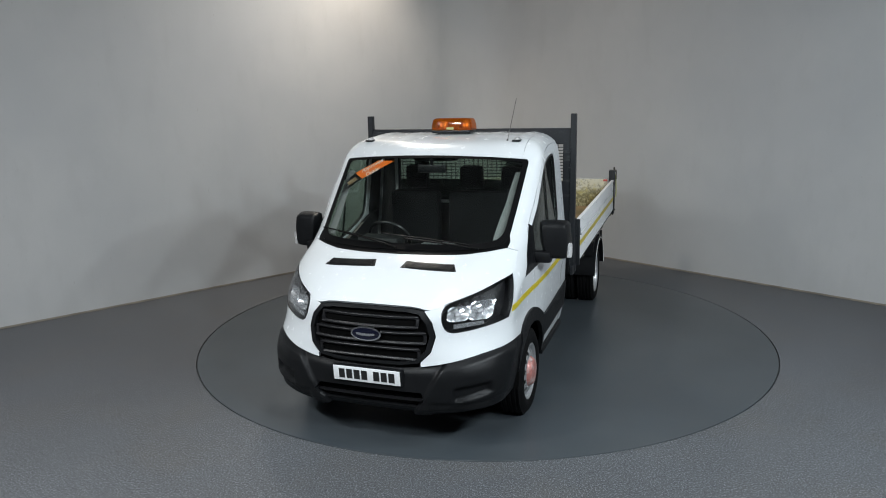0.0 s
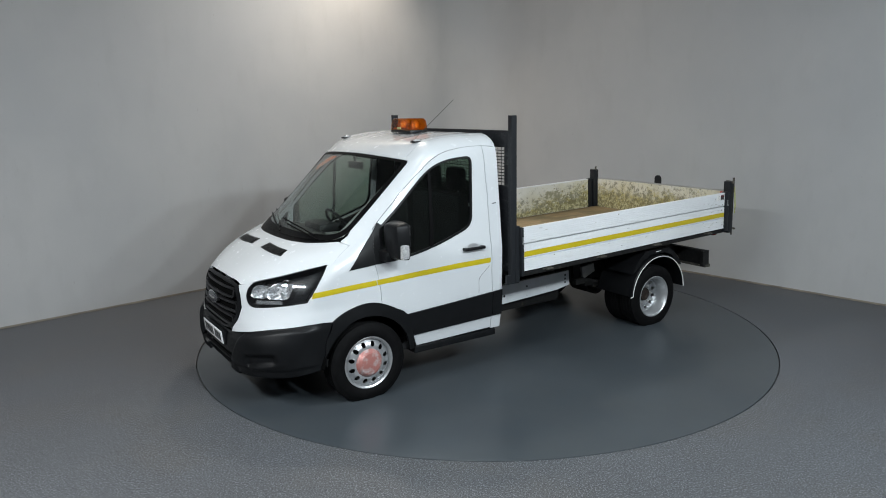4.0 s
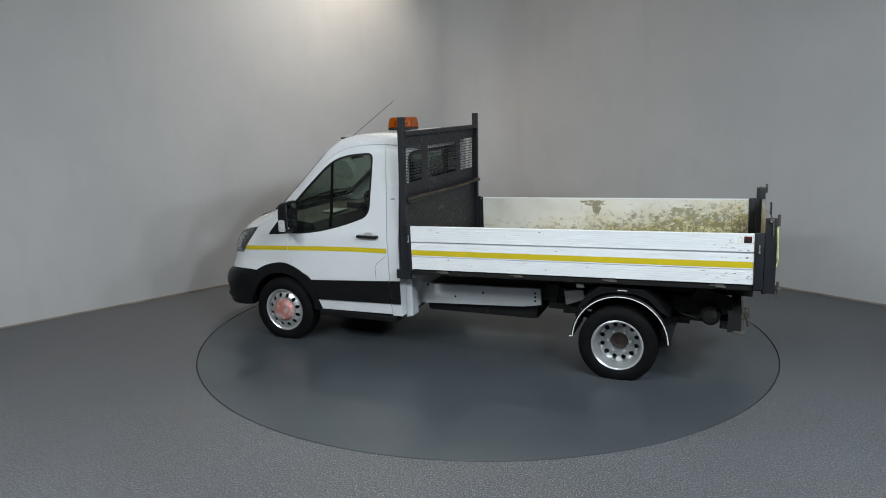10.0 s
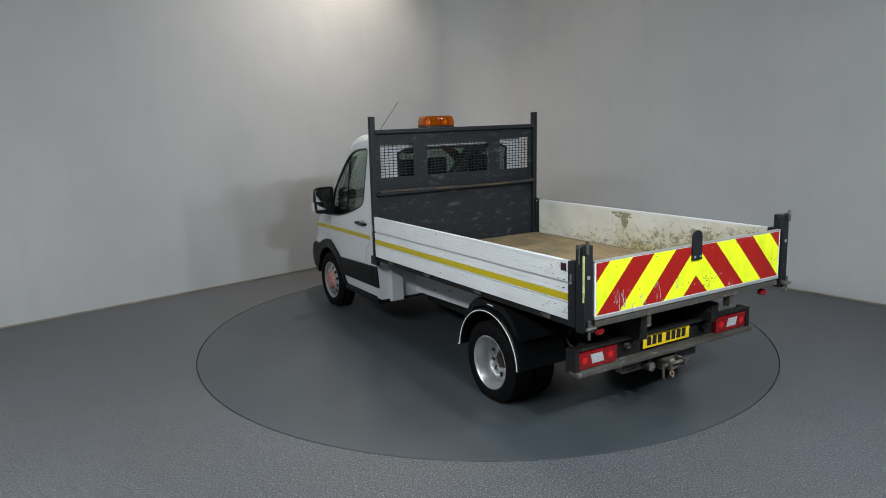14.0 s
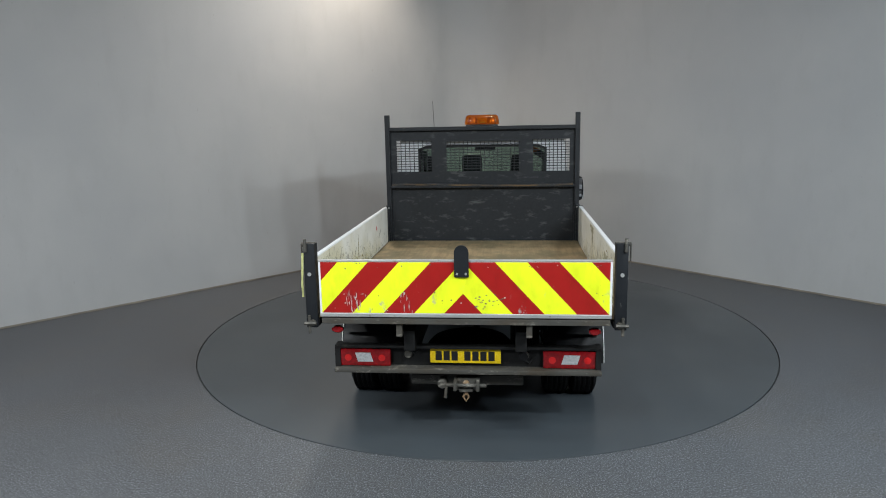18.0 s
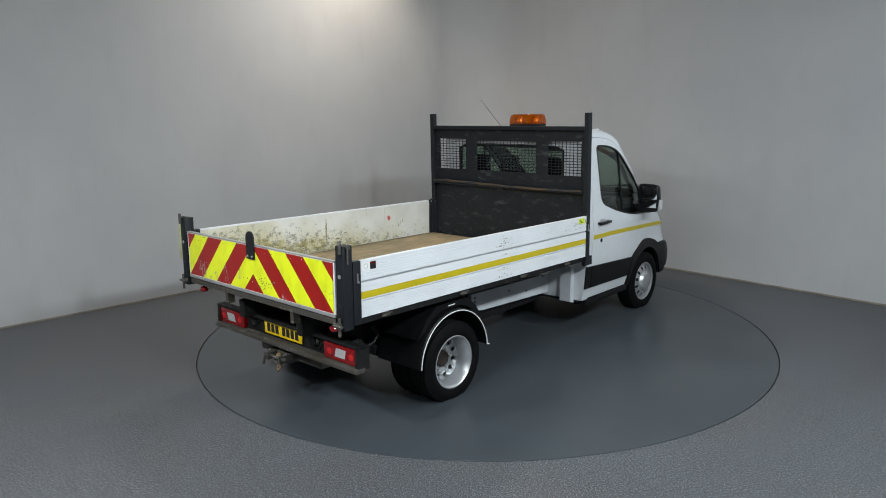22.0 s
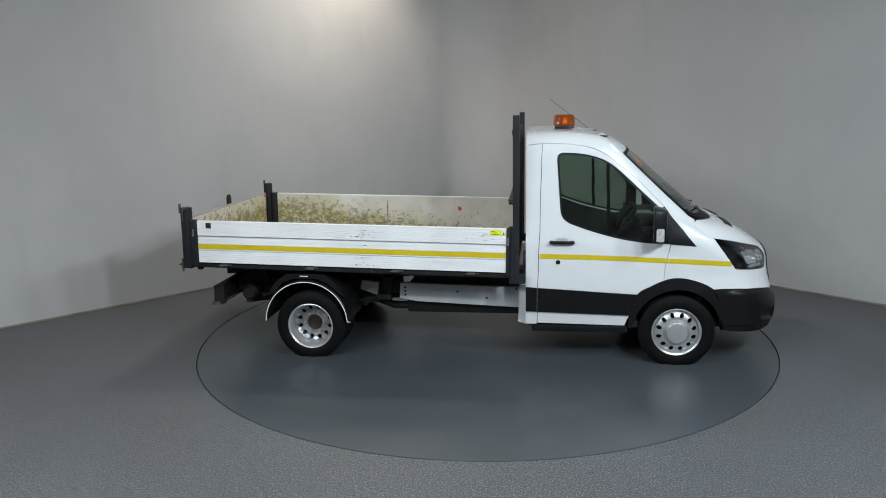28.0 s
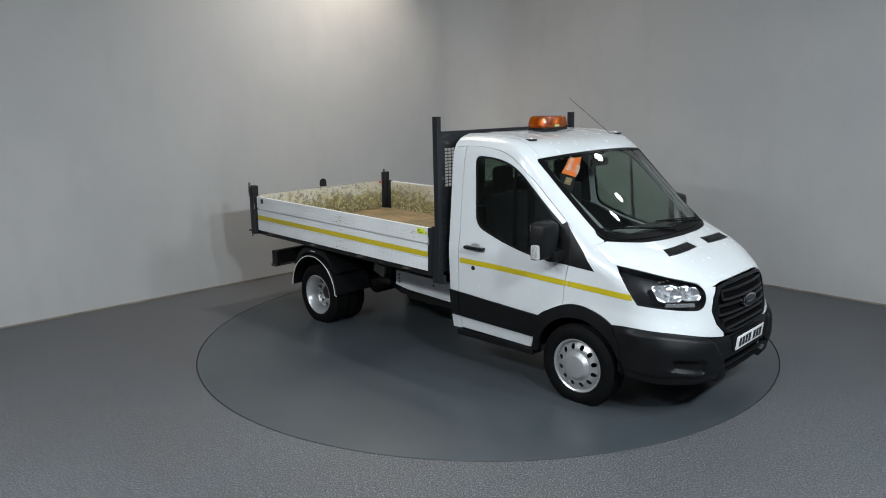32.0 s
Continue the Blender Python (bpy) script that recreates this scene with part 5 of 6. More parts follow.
    for j in range(34):
        on_gate("grime_spot", rnd.uniform(-0.97, 0.97), rnd.choice((rnd.uniform(0.96, 1.1), rnd.uniform(1.26, 1.30))), rnd.uniform(0.003, 0.009), rnd.uniform(0.002, 0.006), STAIN if j % 3 else SCUFF, j)
    for j in range(26):
        on_gate("grime_spot", rnd.gauss(-0.16, 0.055), rnd.gauss(1.02, 0.028), rnd.uniform(0.003, 0.012), rnd.uniform(0.002, 0.006), STAIN, 60 + j)
    # rubbed streaks near the foot
    for y0, n in ((0.76, 22), (0.40, 12)):
        for j in range(n):
            on_gate("rub_streak", rnd.gauss(y0, 0.035), rnd.uniform(0.955, 1.09), rnd.uniform(0.0012, 0.0045), rnd.uniform(0.008, 0.032), RUB, 120 + j)
    pts = [(-0.042, 1.205), (0.058, 1.205)] + [(0.008 + 0.05 * math.cos(a), 1.375 + 0.05 * math.sin(a)) for a in np.linspace(0, math.pi, 12)]
    bracket = part("gate_bracket", wrap(flat(pts, (), (0, 0)), lambda a, b, o: (-2.826 - o, a, b), 0.014, 0.014), STEEL2, gate, "dark rounded steel stop plate", m=TILT)
    for y in (-0.022, 0.038):
        part("bolt", rods(((-2.839, y, 1.228), (-2.846, y, 1.228), 0.008, 8)), GALV, bracket, smooth=0, m=TILT)
    # headboard
    holes = [[(0.56, 1.70), (0.952, 1.70), (0.952, 2.045), (0.56, 2.045)], [(-0.412, 1.70), (0.392, 1.70), (0.392, 2.03), (-0.412, 2.03)], [(-0.966, 1.695), (-0.568, 1.695), (-0.568, 2.045), (-0.966, 2.045)]]
    outer = [(-1.035, 0.90), (1.035, 0.90), (1.035, 2.17), (-1.035, 2.17)]
    hb = part("headboard", wrap(flat(outer, holes, (0.3, 0.3)), lambda a, b, o: (0.428 - o, a, b), 0.004), STEEL, truck, "scratched dark steel headboard with three mesh windows", smooth=0)
    for i, h in enumerate(holes):
        y0, y1, z0, z1 = h[0][0], h[1][0], h[0][1], h[2][1]
        bm = bmesh.new()
        ny, nz = round((y1 - y0) / 0.0465), round((z1 - z0) / 0.0295)
        for j in range(1, ny):
            y = y0 + (y1 - y0) * j / ny
            box(bm, (0.427, y - 0.0036, z0), (0.429, y + 0.0036, z1))
        for j in range(1, nz):
            z = z0 + (z1 - z0) * j / nz
            box(bm, (0.4265, y0, z - 0.0036), (0.4295, y1, z + 0.0036))
        part("mesh_panel", bm, STEEL2, hb, "dark square wire mesh", smooth=0)
    for s in (1, -1):
        p = part("headboard_post", boxed((0.385, s * 1.048 - 0.026, 0.80), (0.445, s * 1.048 + 0.026, 2.33), 0.004), STEEL2, hb, smooth=0)
        part("side_plate", boxed((0.35, s * 1.06 - 0.012, 0.79), (0.50, s * 1.06 + 0.012, 0.88), 0.004), STEEL2, hb, smooth=0)
        part("lower_post", boxed((0.352, s * 1.06 - 0.02, 0.80), (0.40, s * 1.06 + 0.02, 1.33), 0.004), STEEL2, hb, smooth=0)
        part("bolt", rods(((0.352, s * 1.05, 1.30), (0.346, s * 1.05, 1.30), 0.008, 8)), GALV, hb, smooth=0)
    part("top_bar", boxed((0.375, -1.03, 2.155), (0.425, 1.03, 2.196), 0.005), STEEL2, hb, smooth=0)
    part("mid_rail", boxed((0.348, -1.028, 1.525), (0.421, 1.028, 1.548), 0.004), STEEL2, hb, smooth=0)
    line = [(y, 1.546 - 0.010 * math.sin((y + 1) * 2.6) + 0.002 * math.sin(y * 17)) for y in np.linspace(-1.0, 1.0, 25)]
    bm = wrap(flat(line + [(y, z + 0.016) for y, z in reversed(line)], (), (0, 0)), lambda a, b, o: (0.340 - o, a, b), 0.046)
    part("batten", bm, WOOD, hb, "worn brown wooden batten", smooth=0)
    for y in (0.475, -0.49):
        part("web_plate", boxed((0.429, y - 0.075, 1.66), (0.435, y + 0.075, 2.10)), STEEL, hb, smooth=0)
    # marks on the liner
    splat("stain", -1.02, 1.262, 0.17, 0.035, -1.0655, 1, MOSS_STAIN, truck, 11)
    splat("stain", -1.06, 1.185, 0.055, 0.085, -1.0655, 1, MOSS_STAIN, truck, 12)
    splat("stain", -2.02, 1.165, 0.16, 0.07, -1.0655, 1, MOSS_STAIN, truck, 13)
    splat("stain", -2.42, 1.10, 0.13, 0.05, -1.0655, 1, MOSS_STAIN, truck, 14)
    splat("stain", -2.38, 1.15, 0.16, 0.06, 1.0655, -1, MOSS_STAIN, truck, 16)
    splat("stain", -1.25, 1.14, 0.010, 0.12, 1.0655, -1, MOULD, truck, 17)
    rnd = random.Random(21)
    for j in range(70):
        x, z = rnd.uniform(-2.64, -1.75), rnd.uniform(0.98, 1.27)
        splat("flake", x, z, rnd.uniform(0.006, 0.022), rnd.uniform(0.004, 0.014), -1.0662, 1, FLAKE if rnd.random() < 0.62 else MOULD, truck, 100 + j)
    for j in range(70):
        x = rnd.choice((rnd.gauss(-1.3, 0.12), rnd.gauss(-2.1, 0.3), rnd.uniform(-2.6, -0.8)))
        x, z = max(-2.64, x), 0.94 + abs(rnd.gauss(0, 0.06))
        splat("flake", x, min(z, 1.24), rnd.uniform(0.008, 0.035), rnd.uniform(0.002, 0.008), 1.0662, -1, MOULD if rnd.random() < 0.6 else FLAKE, truck, 300 + j)
    for j in range(6):
        splat("knock", rnd.uniform(-1.6, 0.25), rnd.uniform(1.0, 1.27), rnd.uniform(0.002, 0.006), rnd.uniform(0.008, 0.022), 1.0662, -1, STAIN, truck, 500 + j)
    splat("red_mark", -0.35, 1.17, 0.028, 0.028, 1.0655, -1, RED_SPLAT, truck, 15)
    # labels on the dropsides
    for s in (1, -1):
        y = s * 1.1030
        lab = part("warning_label", boxed((-2.655, min(y, y + s * 0.001), 1.238), (-2.52, max(y, y + s * 0.001), 1.296)), PAPER, truck, "small white and black warning label", smooth=0, m=TILT)
        y2 = y + s * 0.0012
        a, b = (-2.650, -2.592) if s > 0 else (-2.580, -2.525)
        part("black_square", boxed((a, min(y2, y2 + s * 0.001), 1.240), (b, max(y2, y2 + s * 0.001), 1.294)), INK, lab, smooth=0, m=TILT)
        cx = (-2.565 if s > 0 else -2.62)
        ring = wrap(flat(circle(0.020, 20, cx, 1.268), [circle(0.015, 20, cx, 1.268)], (0, 0)), lambda p, q, o: (p, y2 + s * o, q), 0.001, 0.001)
        part("ban_ring", ring, SCUFF, lab, smooth=0, m=TILT)
        part("red_bar", boxed((a + 0.004, min(y2 + s * 0.001, y2 + s * 0.002), 1.280), (b - 0.004, max(y2 + s * 0.001, y2 + s * 0.002), 1.287)), RED, lab, smooth=0, m=TILT)
    y = -1.1045
    lab = part("lime_label", boxed((0.172, y, 1.248), (0.268, y + 0.001, 1.300)), LIME, truck, "lime green warning label", smooth=0, m=TILT)
    for j in range(3):
        part("label_line", boxed((0.180, y - 0.001, 1.258 + 0.013 * j), (0.255 - 0.02 * j, y, 1.262 + 0.013 * j)), INK, lab, smooth=0, m=TILT)
    tri = part("triangle_sign", wrap(flat([(0.275, 1.250), (0.312, 1.250), (0.2935, 1.292)], (), (0, 0)), lambda a, b, o: (a, y - o, b), 0.001, 0.001), LIME, truck, smooth=0, m=TILT)
    part("triangle_bar", boxed((0.291, y - 0.002, 1.257), (0.296, y - 0.001, 1.275)), INK, tri, smooth=0, m=TILT)


build_bed()


# ---- chassis, rear bar, mudguards ----
def prism(pts, y0, y1):
    """An (x, z) outline drawn out across the truck."""
    return wrap(flat(pts, (), (0, 0)), lambda a, b, o: (a, y1 + o, b), y1 - y0)


def build_chassis():
    for s in (1, -1):
        flip = Matrix.Diagonal((1, s, 1, 1))
        part("chassis_rail", prism([(0.60, 0.605), (-0.79, 0.645), (-0.80, 0.485), (-0.62, 0.455), (-0.30, 0.44), (0.60, 0.40)], 0.48, 0.53), CHASSIS, truck, "light grey chassis side panel with holes", m=flip)
        # flat black discs paint the dark inside the holes; the rail is solid
        for x, z in ((-0.74, 0.60), (-0.74, 0.56), (-0.74, 0.52), (-0.20, 0.56), (0.10, 0.50), (0.40, 0.60)):
            part("hole_dark", rods(((x, 0.5295, z), (x, 0.5312, z), 0.012, 12)), INK, truck, m=flip, smooth=0)
        part("rear_rail", boxed((-2.50, 0.40, 0.52), (-0.80, 0.47, 0.66), 0.006), UNDER, truck, m=flip)
        part("bed_beam", boxed((-2.70, 0.36, 0.70), (0.36, 0.44, 0.85), 0.005), UNDER, truck, m=flip)
        part("tip_bracket", prism([(-0.86, 0.70), (-0.98, 0.70), (-0.94, 0.48), (-0.90, 0.48)], 0.44, 0.52), UNDER, truck, m=flip)
        part("grey_bracket", prism([(-1.02, 0.64), (-1.20, 0.66), (-1.22, 0.57), (-1.04, 0.50)], 0.46, 0.50), GALV, truck, "scuffed grey steel bracket", m=flip)
        part("cab_back_plate", prism([(0.50, 0.72), (0.44, 0.74), (0.43, 0.36), (0.50, 0.34)], 0.73, 0.86), CHASSIS, truck, "white plate behind the cab corner", m=flip)
        # springs
        bm = bmesh.new()
        for j in range(3):
            L = 0.72 - 0.14 * j
            pts = [(-1.607 + L * t, 0.52, 0.40 - 0.03 * j + 0.12 * t * t) for t in np.linspace(-1, 1, 11)]
            for p, q in zip(pts, pts[1:]):
                box(bm, (p[0], 0.49, min(p[2], q[2]) - 0.008), (q[0] + 0.002, 0.55, max(p[2], q[2]) + 0.008))
        part("leaf_spring", bm, UNDER, truck, m=flip, smooth=0)
        part("shock_absorber", rods(((-1.85, 0.56, 0.34), (-2.05, 0.50, 0.66), 0.03), ((-1.85, 0.56, 0.34), (-1.95, 0.53, 0.50), 0.038)), UNDER, truck, m=flip)
        # mudguard
        bm = bmesh.new()
        c, rings = (-1.63, 0.362), []
        for a in np.linspace(radians(3), radians(177), 29):
            ca, sa = math.cos(a), math.sin(a)
            rings.append([bm.verts.new((c[0] + r * ca, y, c[1] + r * sa)) for r, y in ((0.408, 0.58), (0.408, 1.045), (0.404, 1.062), (0.415, 1.066), (0.427, 1.055), (0.432, 0.58))])
        for p, q in zip(rings, rings[1:]):
            for j in range(6):
                bm.faces.new((p[j], p[(j + 1) % 6], q[(j + 1) % 6], q[j]))
        bm.faces.new(rings[0])
        bm.faces.new(rings[-1][::-1])
        bmesh.ops.recalc_face_normals(bm, faces=bm.faces[:])
        guard = part("mudguard", bm, BLACK, truck, "black plastic rear mudguard with a pale edge", m=flip)
        edge = [(c[0] + 0.412 * math.cos(a), 1.066, c[1] + 0.412 * math.sin(a)) for a in np.linspace(radians(3), radians(177), 33)]
        edge = [(edge[0][0] + 0.03, 1.064, edge[0][2] - 0.004)] + edge
        part("edge_trim", tube(bmesh.new(), edge, 0.0045, 6), PAPER, guard, "thin white edge trim", m=flip)
        part("guard_shoulder", prism([(-1.24, 0.62), (-1.33, 0.76), (-1.44, 0.846), (-1.82, 0.846), (-1.93, 0.77), (-2.04, 0.62), (-1.96, 0.66), (-1.86, 0.76), (-1.75, 0.80), (-1.52, 0.80), (-1.40, 0.75), (-1.31, 0.66)], 0.62, 1.03), BLACK, guard, m=flip)
        part("guard_clip", boxed((-1.68, 1.032, 0.822), (-1.60, 1.036, 0.830)), PAPER, guard, m=flip, smooth=0)
        # rear light bar end and tail lamp
        part("bar_end", prism([(-2.50, 0.70), (-2.60, 0.70), (-2.61, 0.52), (-2.50, 0.52)], 0.935, 0.975), UNDER, truck, "black end bracket of the rear bar", m=flip)
        part("bar_arm", prism([(-2.18, 0.68), (-2.26, 0.80), (-2.56, 0.68), (-2.56, 0.55), (-2.46, 0.55)], 0.48, 0.54), UNDER, truck, m=flip)
        tl = part("tail_lamp", boxed((-2.598, 0.560, 0.543), (-2.555, 0.935, 0.672), 0.006), RED, truck, "red tail lamp with a clear middle", m=flip)
        part("lamp_middle", wrap(flat([(0.69, 0.575), (0.805, 0.575), (0.825, 0.645), (0.71, 0.645)], (), (0, 0)), lambda a, b, o: (-2.598 - o, a, b), 0.002, 0.002), CLEARLAMP, tl, "clear reversing lens", m=flip, smooth=0)
        # brighter red discs paint the bulbs' glow on the lens
        for y in (0.625, 0.878):
            part("glow_disc", lathe(bmesh.new(), [(0.0, 0.004), (0.014, 0.0035), (0.026, 0.001), (0.028, -0.004)], (0, 0, 0), 20), REDDOT, tl, m=flip @ Matrix.Translation((-2.598, y, 0.605)) @ pose(0, 0, 0, 0, 0, 90))
        part("reflector", lathe(bmesh.new(), [(0.0, 0.012), (0.03, 0.010), (0.042, 0.0), (0.042, -0.03), (0.0, -0.03)], (0, 0, 0), 24), RED, truck, "round red reflector", m=flip @ Matrix.Translation((-2.77, 0.905, 0.878)) @ pose(0, 0, 0, 0, 0, 90) @ Matrix.Diagonal((1, 1, 0.6, 1)))
        part("gate_lug", prism([(-2.78, 0.93), (-2.80, 0.93), (-2.80, 0.84), (-2.74, 0.835), (-2.74, 0.93)], 0.435, 0.475), GRIME, truck, m=flip)
        part("bar_socket", lathe(bmesh.new(), [(0.0, 0.02), (0.022, 0.018), (0.03, 0.0), (0.03, -0.01)], (0, 0, 0), 18), GRIME, truck, m=flip @ Matrix.Translation((-2.572, 0.43, 0.628)) @ pose(0, 0, 0, 0, 0, 90))
        # front wheel housing
        bm = bmesh.new()
        rings = []
        for a in np.linspace(radians(2), radians(176), 26):
            rings.append([bm.verts.new((1.893 + r * math.cos(a), y, 0.33 + r * math.sin(a))) for y, r in ((0.45, 0.43), (0.93, 0.43), (0.968, 0.404))])
        for p, q in zip(rings, rings[1:]):
            for j in (0, 1):
                bm.faces.new((p[j], p[j + 1], q[j + 1], q[j]))
        bm.faces.new([r[0] for r in rings])
        part("wheel_housing", bm, VOID, truck, "black wheel-arch liner", m=flip)
        part("front_strut", rods(((1.895, 0.60, 0.33), (1.86, 0.55, 0.74), 0.05)), UNDER, truck, m=flip)
    for i, x in enumerate(np.linspace(-2.55, 0.2, 9)):
        part("cross_member", boxed((x - 0.03, -1.02, 0.852), (x + 0.03, 1.02, 0.900)), UNDER, truck, smooth=0, m=TILT)
    part("rear_axle", rods(((-1.607, -0.85, 0.319), (-1.607, 0.85, 0.319), 0.055, 16), ((-1.607, -0.16, 0.319), (-1.607, 0.16, 0.319), 0.15, 20)), UNDER, truck)
    part("propshaft", rods(((-1.45, 0.0, 0.36), (0.6, 0.0, 0.44), 0.04)), UNDER, truck)
    part("fuel_tank", boxed((-0.75, -0.44, 0.30), (0.45, 0.44, 0.60), 0.05), UNDER, truck, "black underfloor tank")
    part("tipping_ram", rods(((-0.95, 0.0, 0.45), (-0.95, 0.0, 0.86), 0.09, 20)), UNDER, truck)
    part("exhaust", tube(bmesh.new(), [(0.9, -0.3, 0.32), (-0.9, -0.34, 0.36), (-1.25, -0.36, 0.5), (-1.95, -0.36, 0.48), (-2.4, -0.5, 0.45)], 0.04, 10), UNDER, truck)
    part("engine_tray", boxed((0.9, -0.48, 0.22), (2.55, 0.48, 0.60), 0.04), UNDER, truck)
    part("spare_wheel", lathe(bmesh.new(), [(0.0, 0.02), (0.18, 0.02), (0.20, 0.09), (0.30, 0.10), (0.335, 0.06), (0.335, -0.06), (0.30, -0.10), (0.0, -0.10)], (0, 0, 0), 40), RUBBER, truck, "black spare wheel slung under the frame", m=Matrix.Translation((-2.12, 0.0, 0.50)) @ pose(0, 0, 0, 90))
    for y in (0.62, -0.62):
        part("air_pot", lathe(bmesh.new(), [(0.0, 0.09), (0.06, 0.085), (0.085, 0.05), (0.085, -0.05), (0.06, -0.085), (0.0, -0.09)], (-2.36, y, 0.56), 20), UNDER, truck)
    # rear bar
    part("bar_backing", boxed((-2.555, -0.94, 0.535), (-2.535, 0.94, 0.685)), UNDER, truck, smooth=0)
    part("rear_step_bar", boxed((-2.64, -0.978, 0.500), (-2.54, 0.978, 0.538), 0.012), GRIME, truck, "muddy rear step bar", m=None)
    part("rear_top_bar", boxed((-2.605, -0.975, 0.682), (-2.535, 0.975, 0.702), 0.004), UNDER, truck)
    part("tow_beam", boxed((-2.52, -0.42, 0.375), (-2.44, 0.42, 0.450), 0.008), GRIME, truck, "scraped tow beam")
    bm = boxed((-2.60, -0.085, 0.362), (-2.50, 0.075, 0.455), 0.008)
    box(bm, (-2.66, -0.05, 0.372), (-2.58, 0.05, 0.40), 0.006)
    rod(bm, (-2.60, 0.18, 0.41), (-2.50, 0.18, 0.41), 0.035, 14)
    box(bm, (-2.70, -0.10, 0.395), (-2.56, -0.075, 0.455), 0.006)
    box(bm, (-2.70, 0.065, 0.395), (-2.56, 0.09, 0.455), 0.006)
    rod(bm, (-2.67, -0.15, 0.43), (-2.67, 0.14, 0.43), 0.014, 10)
    rod(bm, (-2.67, 0.14, 0.43), (-2.69, 0.15, 0.34), 0.011, 8)
    tow = part("tow_hitch", bm, GRIME, truck, "rusty tow hitch")
    bm = rods(((-2.635, 0.0, 0.345), (-2.635, 0.0, 0.415), 0.014, 12))
    bmesh.ops.create_uvsphere(bm, u_segments=16, v_segments=10, radius=0.026, matrix=Matrix.Translation((-2.635, 0.0, 0.43)))
    tube(bm, [(-2.62, 0.0, 0.37), (-2.64, -0.02, 0.33), (-2.65, 0.0, 0.300), (-2.64, 0.02, 0.33), (-2.62, 0.0, 0.37)], 0.009, 6)
    part("tow_jaw", bm, RUST, tow, "rusty jaw and shackle")
    plate("rear_plate", PLATE_Y, (-2.575, 0.006, 0.622), 90, True)
    # trailer socket and cables
    part("trailer_socket", rods(((-2.60, -0.42, 0.63), (-2.56, -0.42, 0.63), 0.032, 16)), SATIN, truck)
    part("cable", tube(bmesh.new(), [(-2.56, -0.42, 0.60), (-2.57, -0.46, 0.57), (-2.56, -0.50, 0.62), (-2.50, -0.52, 0.69)], 0.008, 6), UNDER, truck)
    part("cable", tube(bmesh.new(), [(-2.56, 0.42, 0.66), (-2.58, 0.38, 0.63), (-2.56, 0.34, 0.66)], 0.007, 6), UNDER, truck)
    for s in (1, -1):
        part("brake_hose", tube(bmesh.new(), [(-2.0, s * 0.56, 0.62), (-2.12, s * 0.6, 0.54), (-2.25, s * 0.58, 0.50), (-2.38, s * 0.55, 0.60)], 0.012, 6), UNDER, truck)


build_chassis()


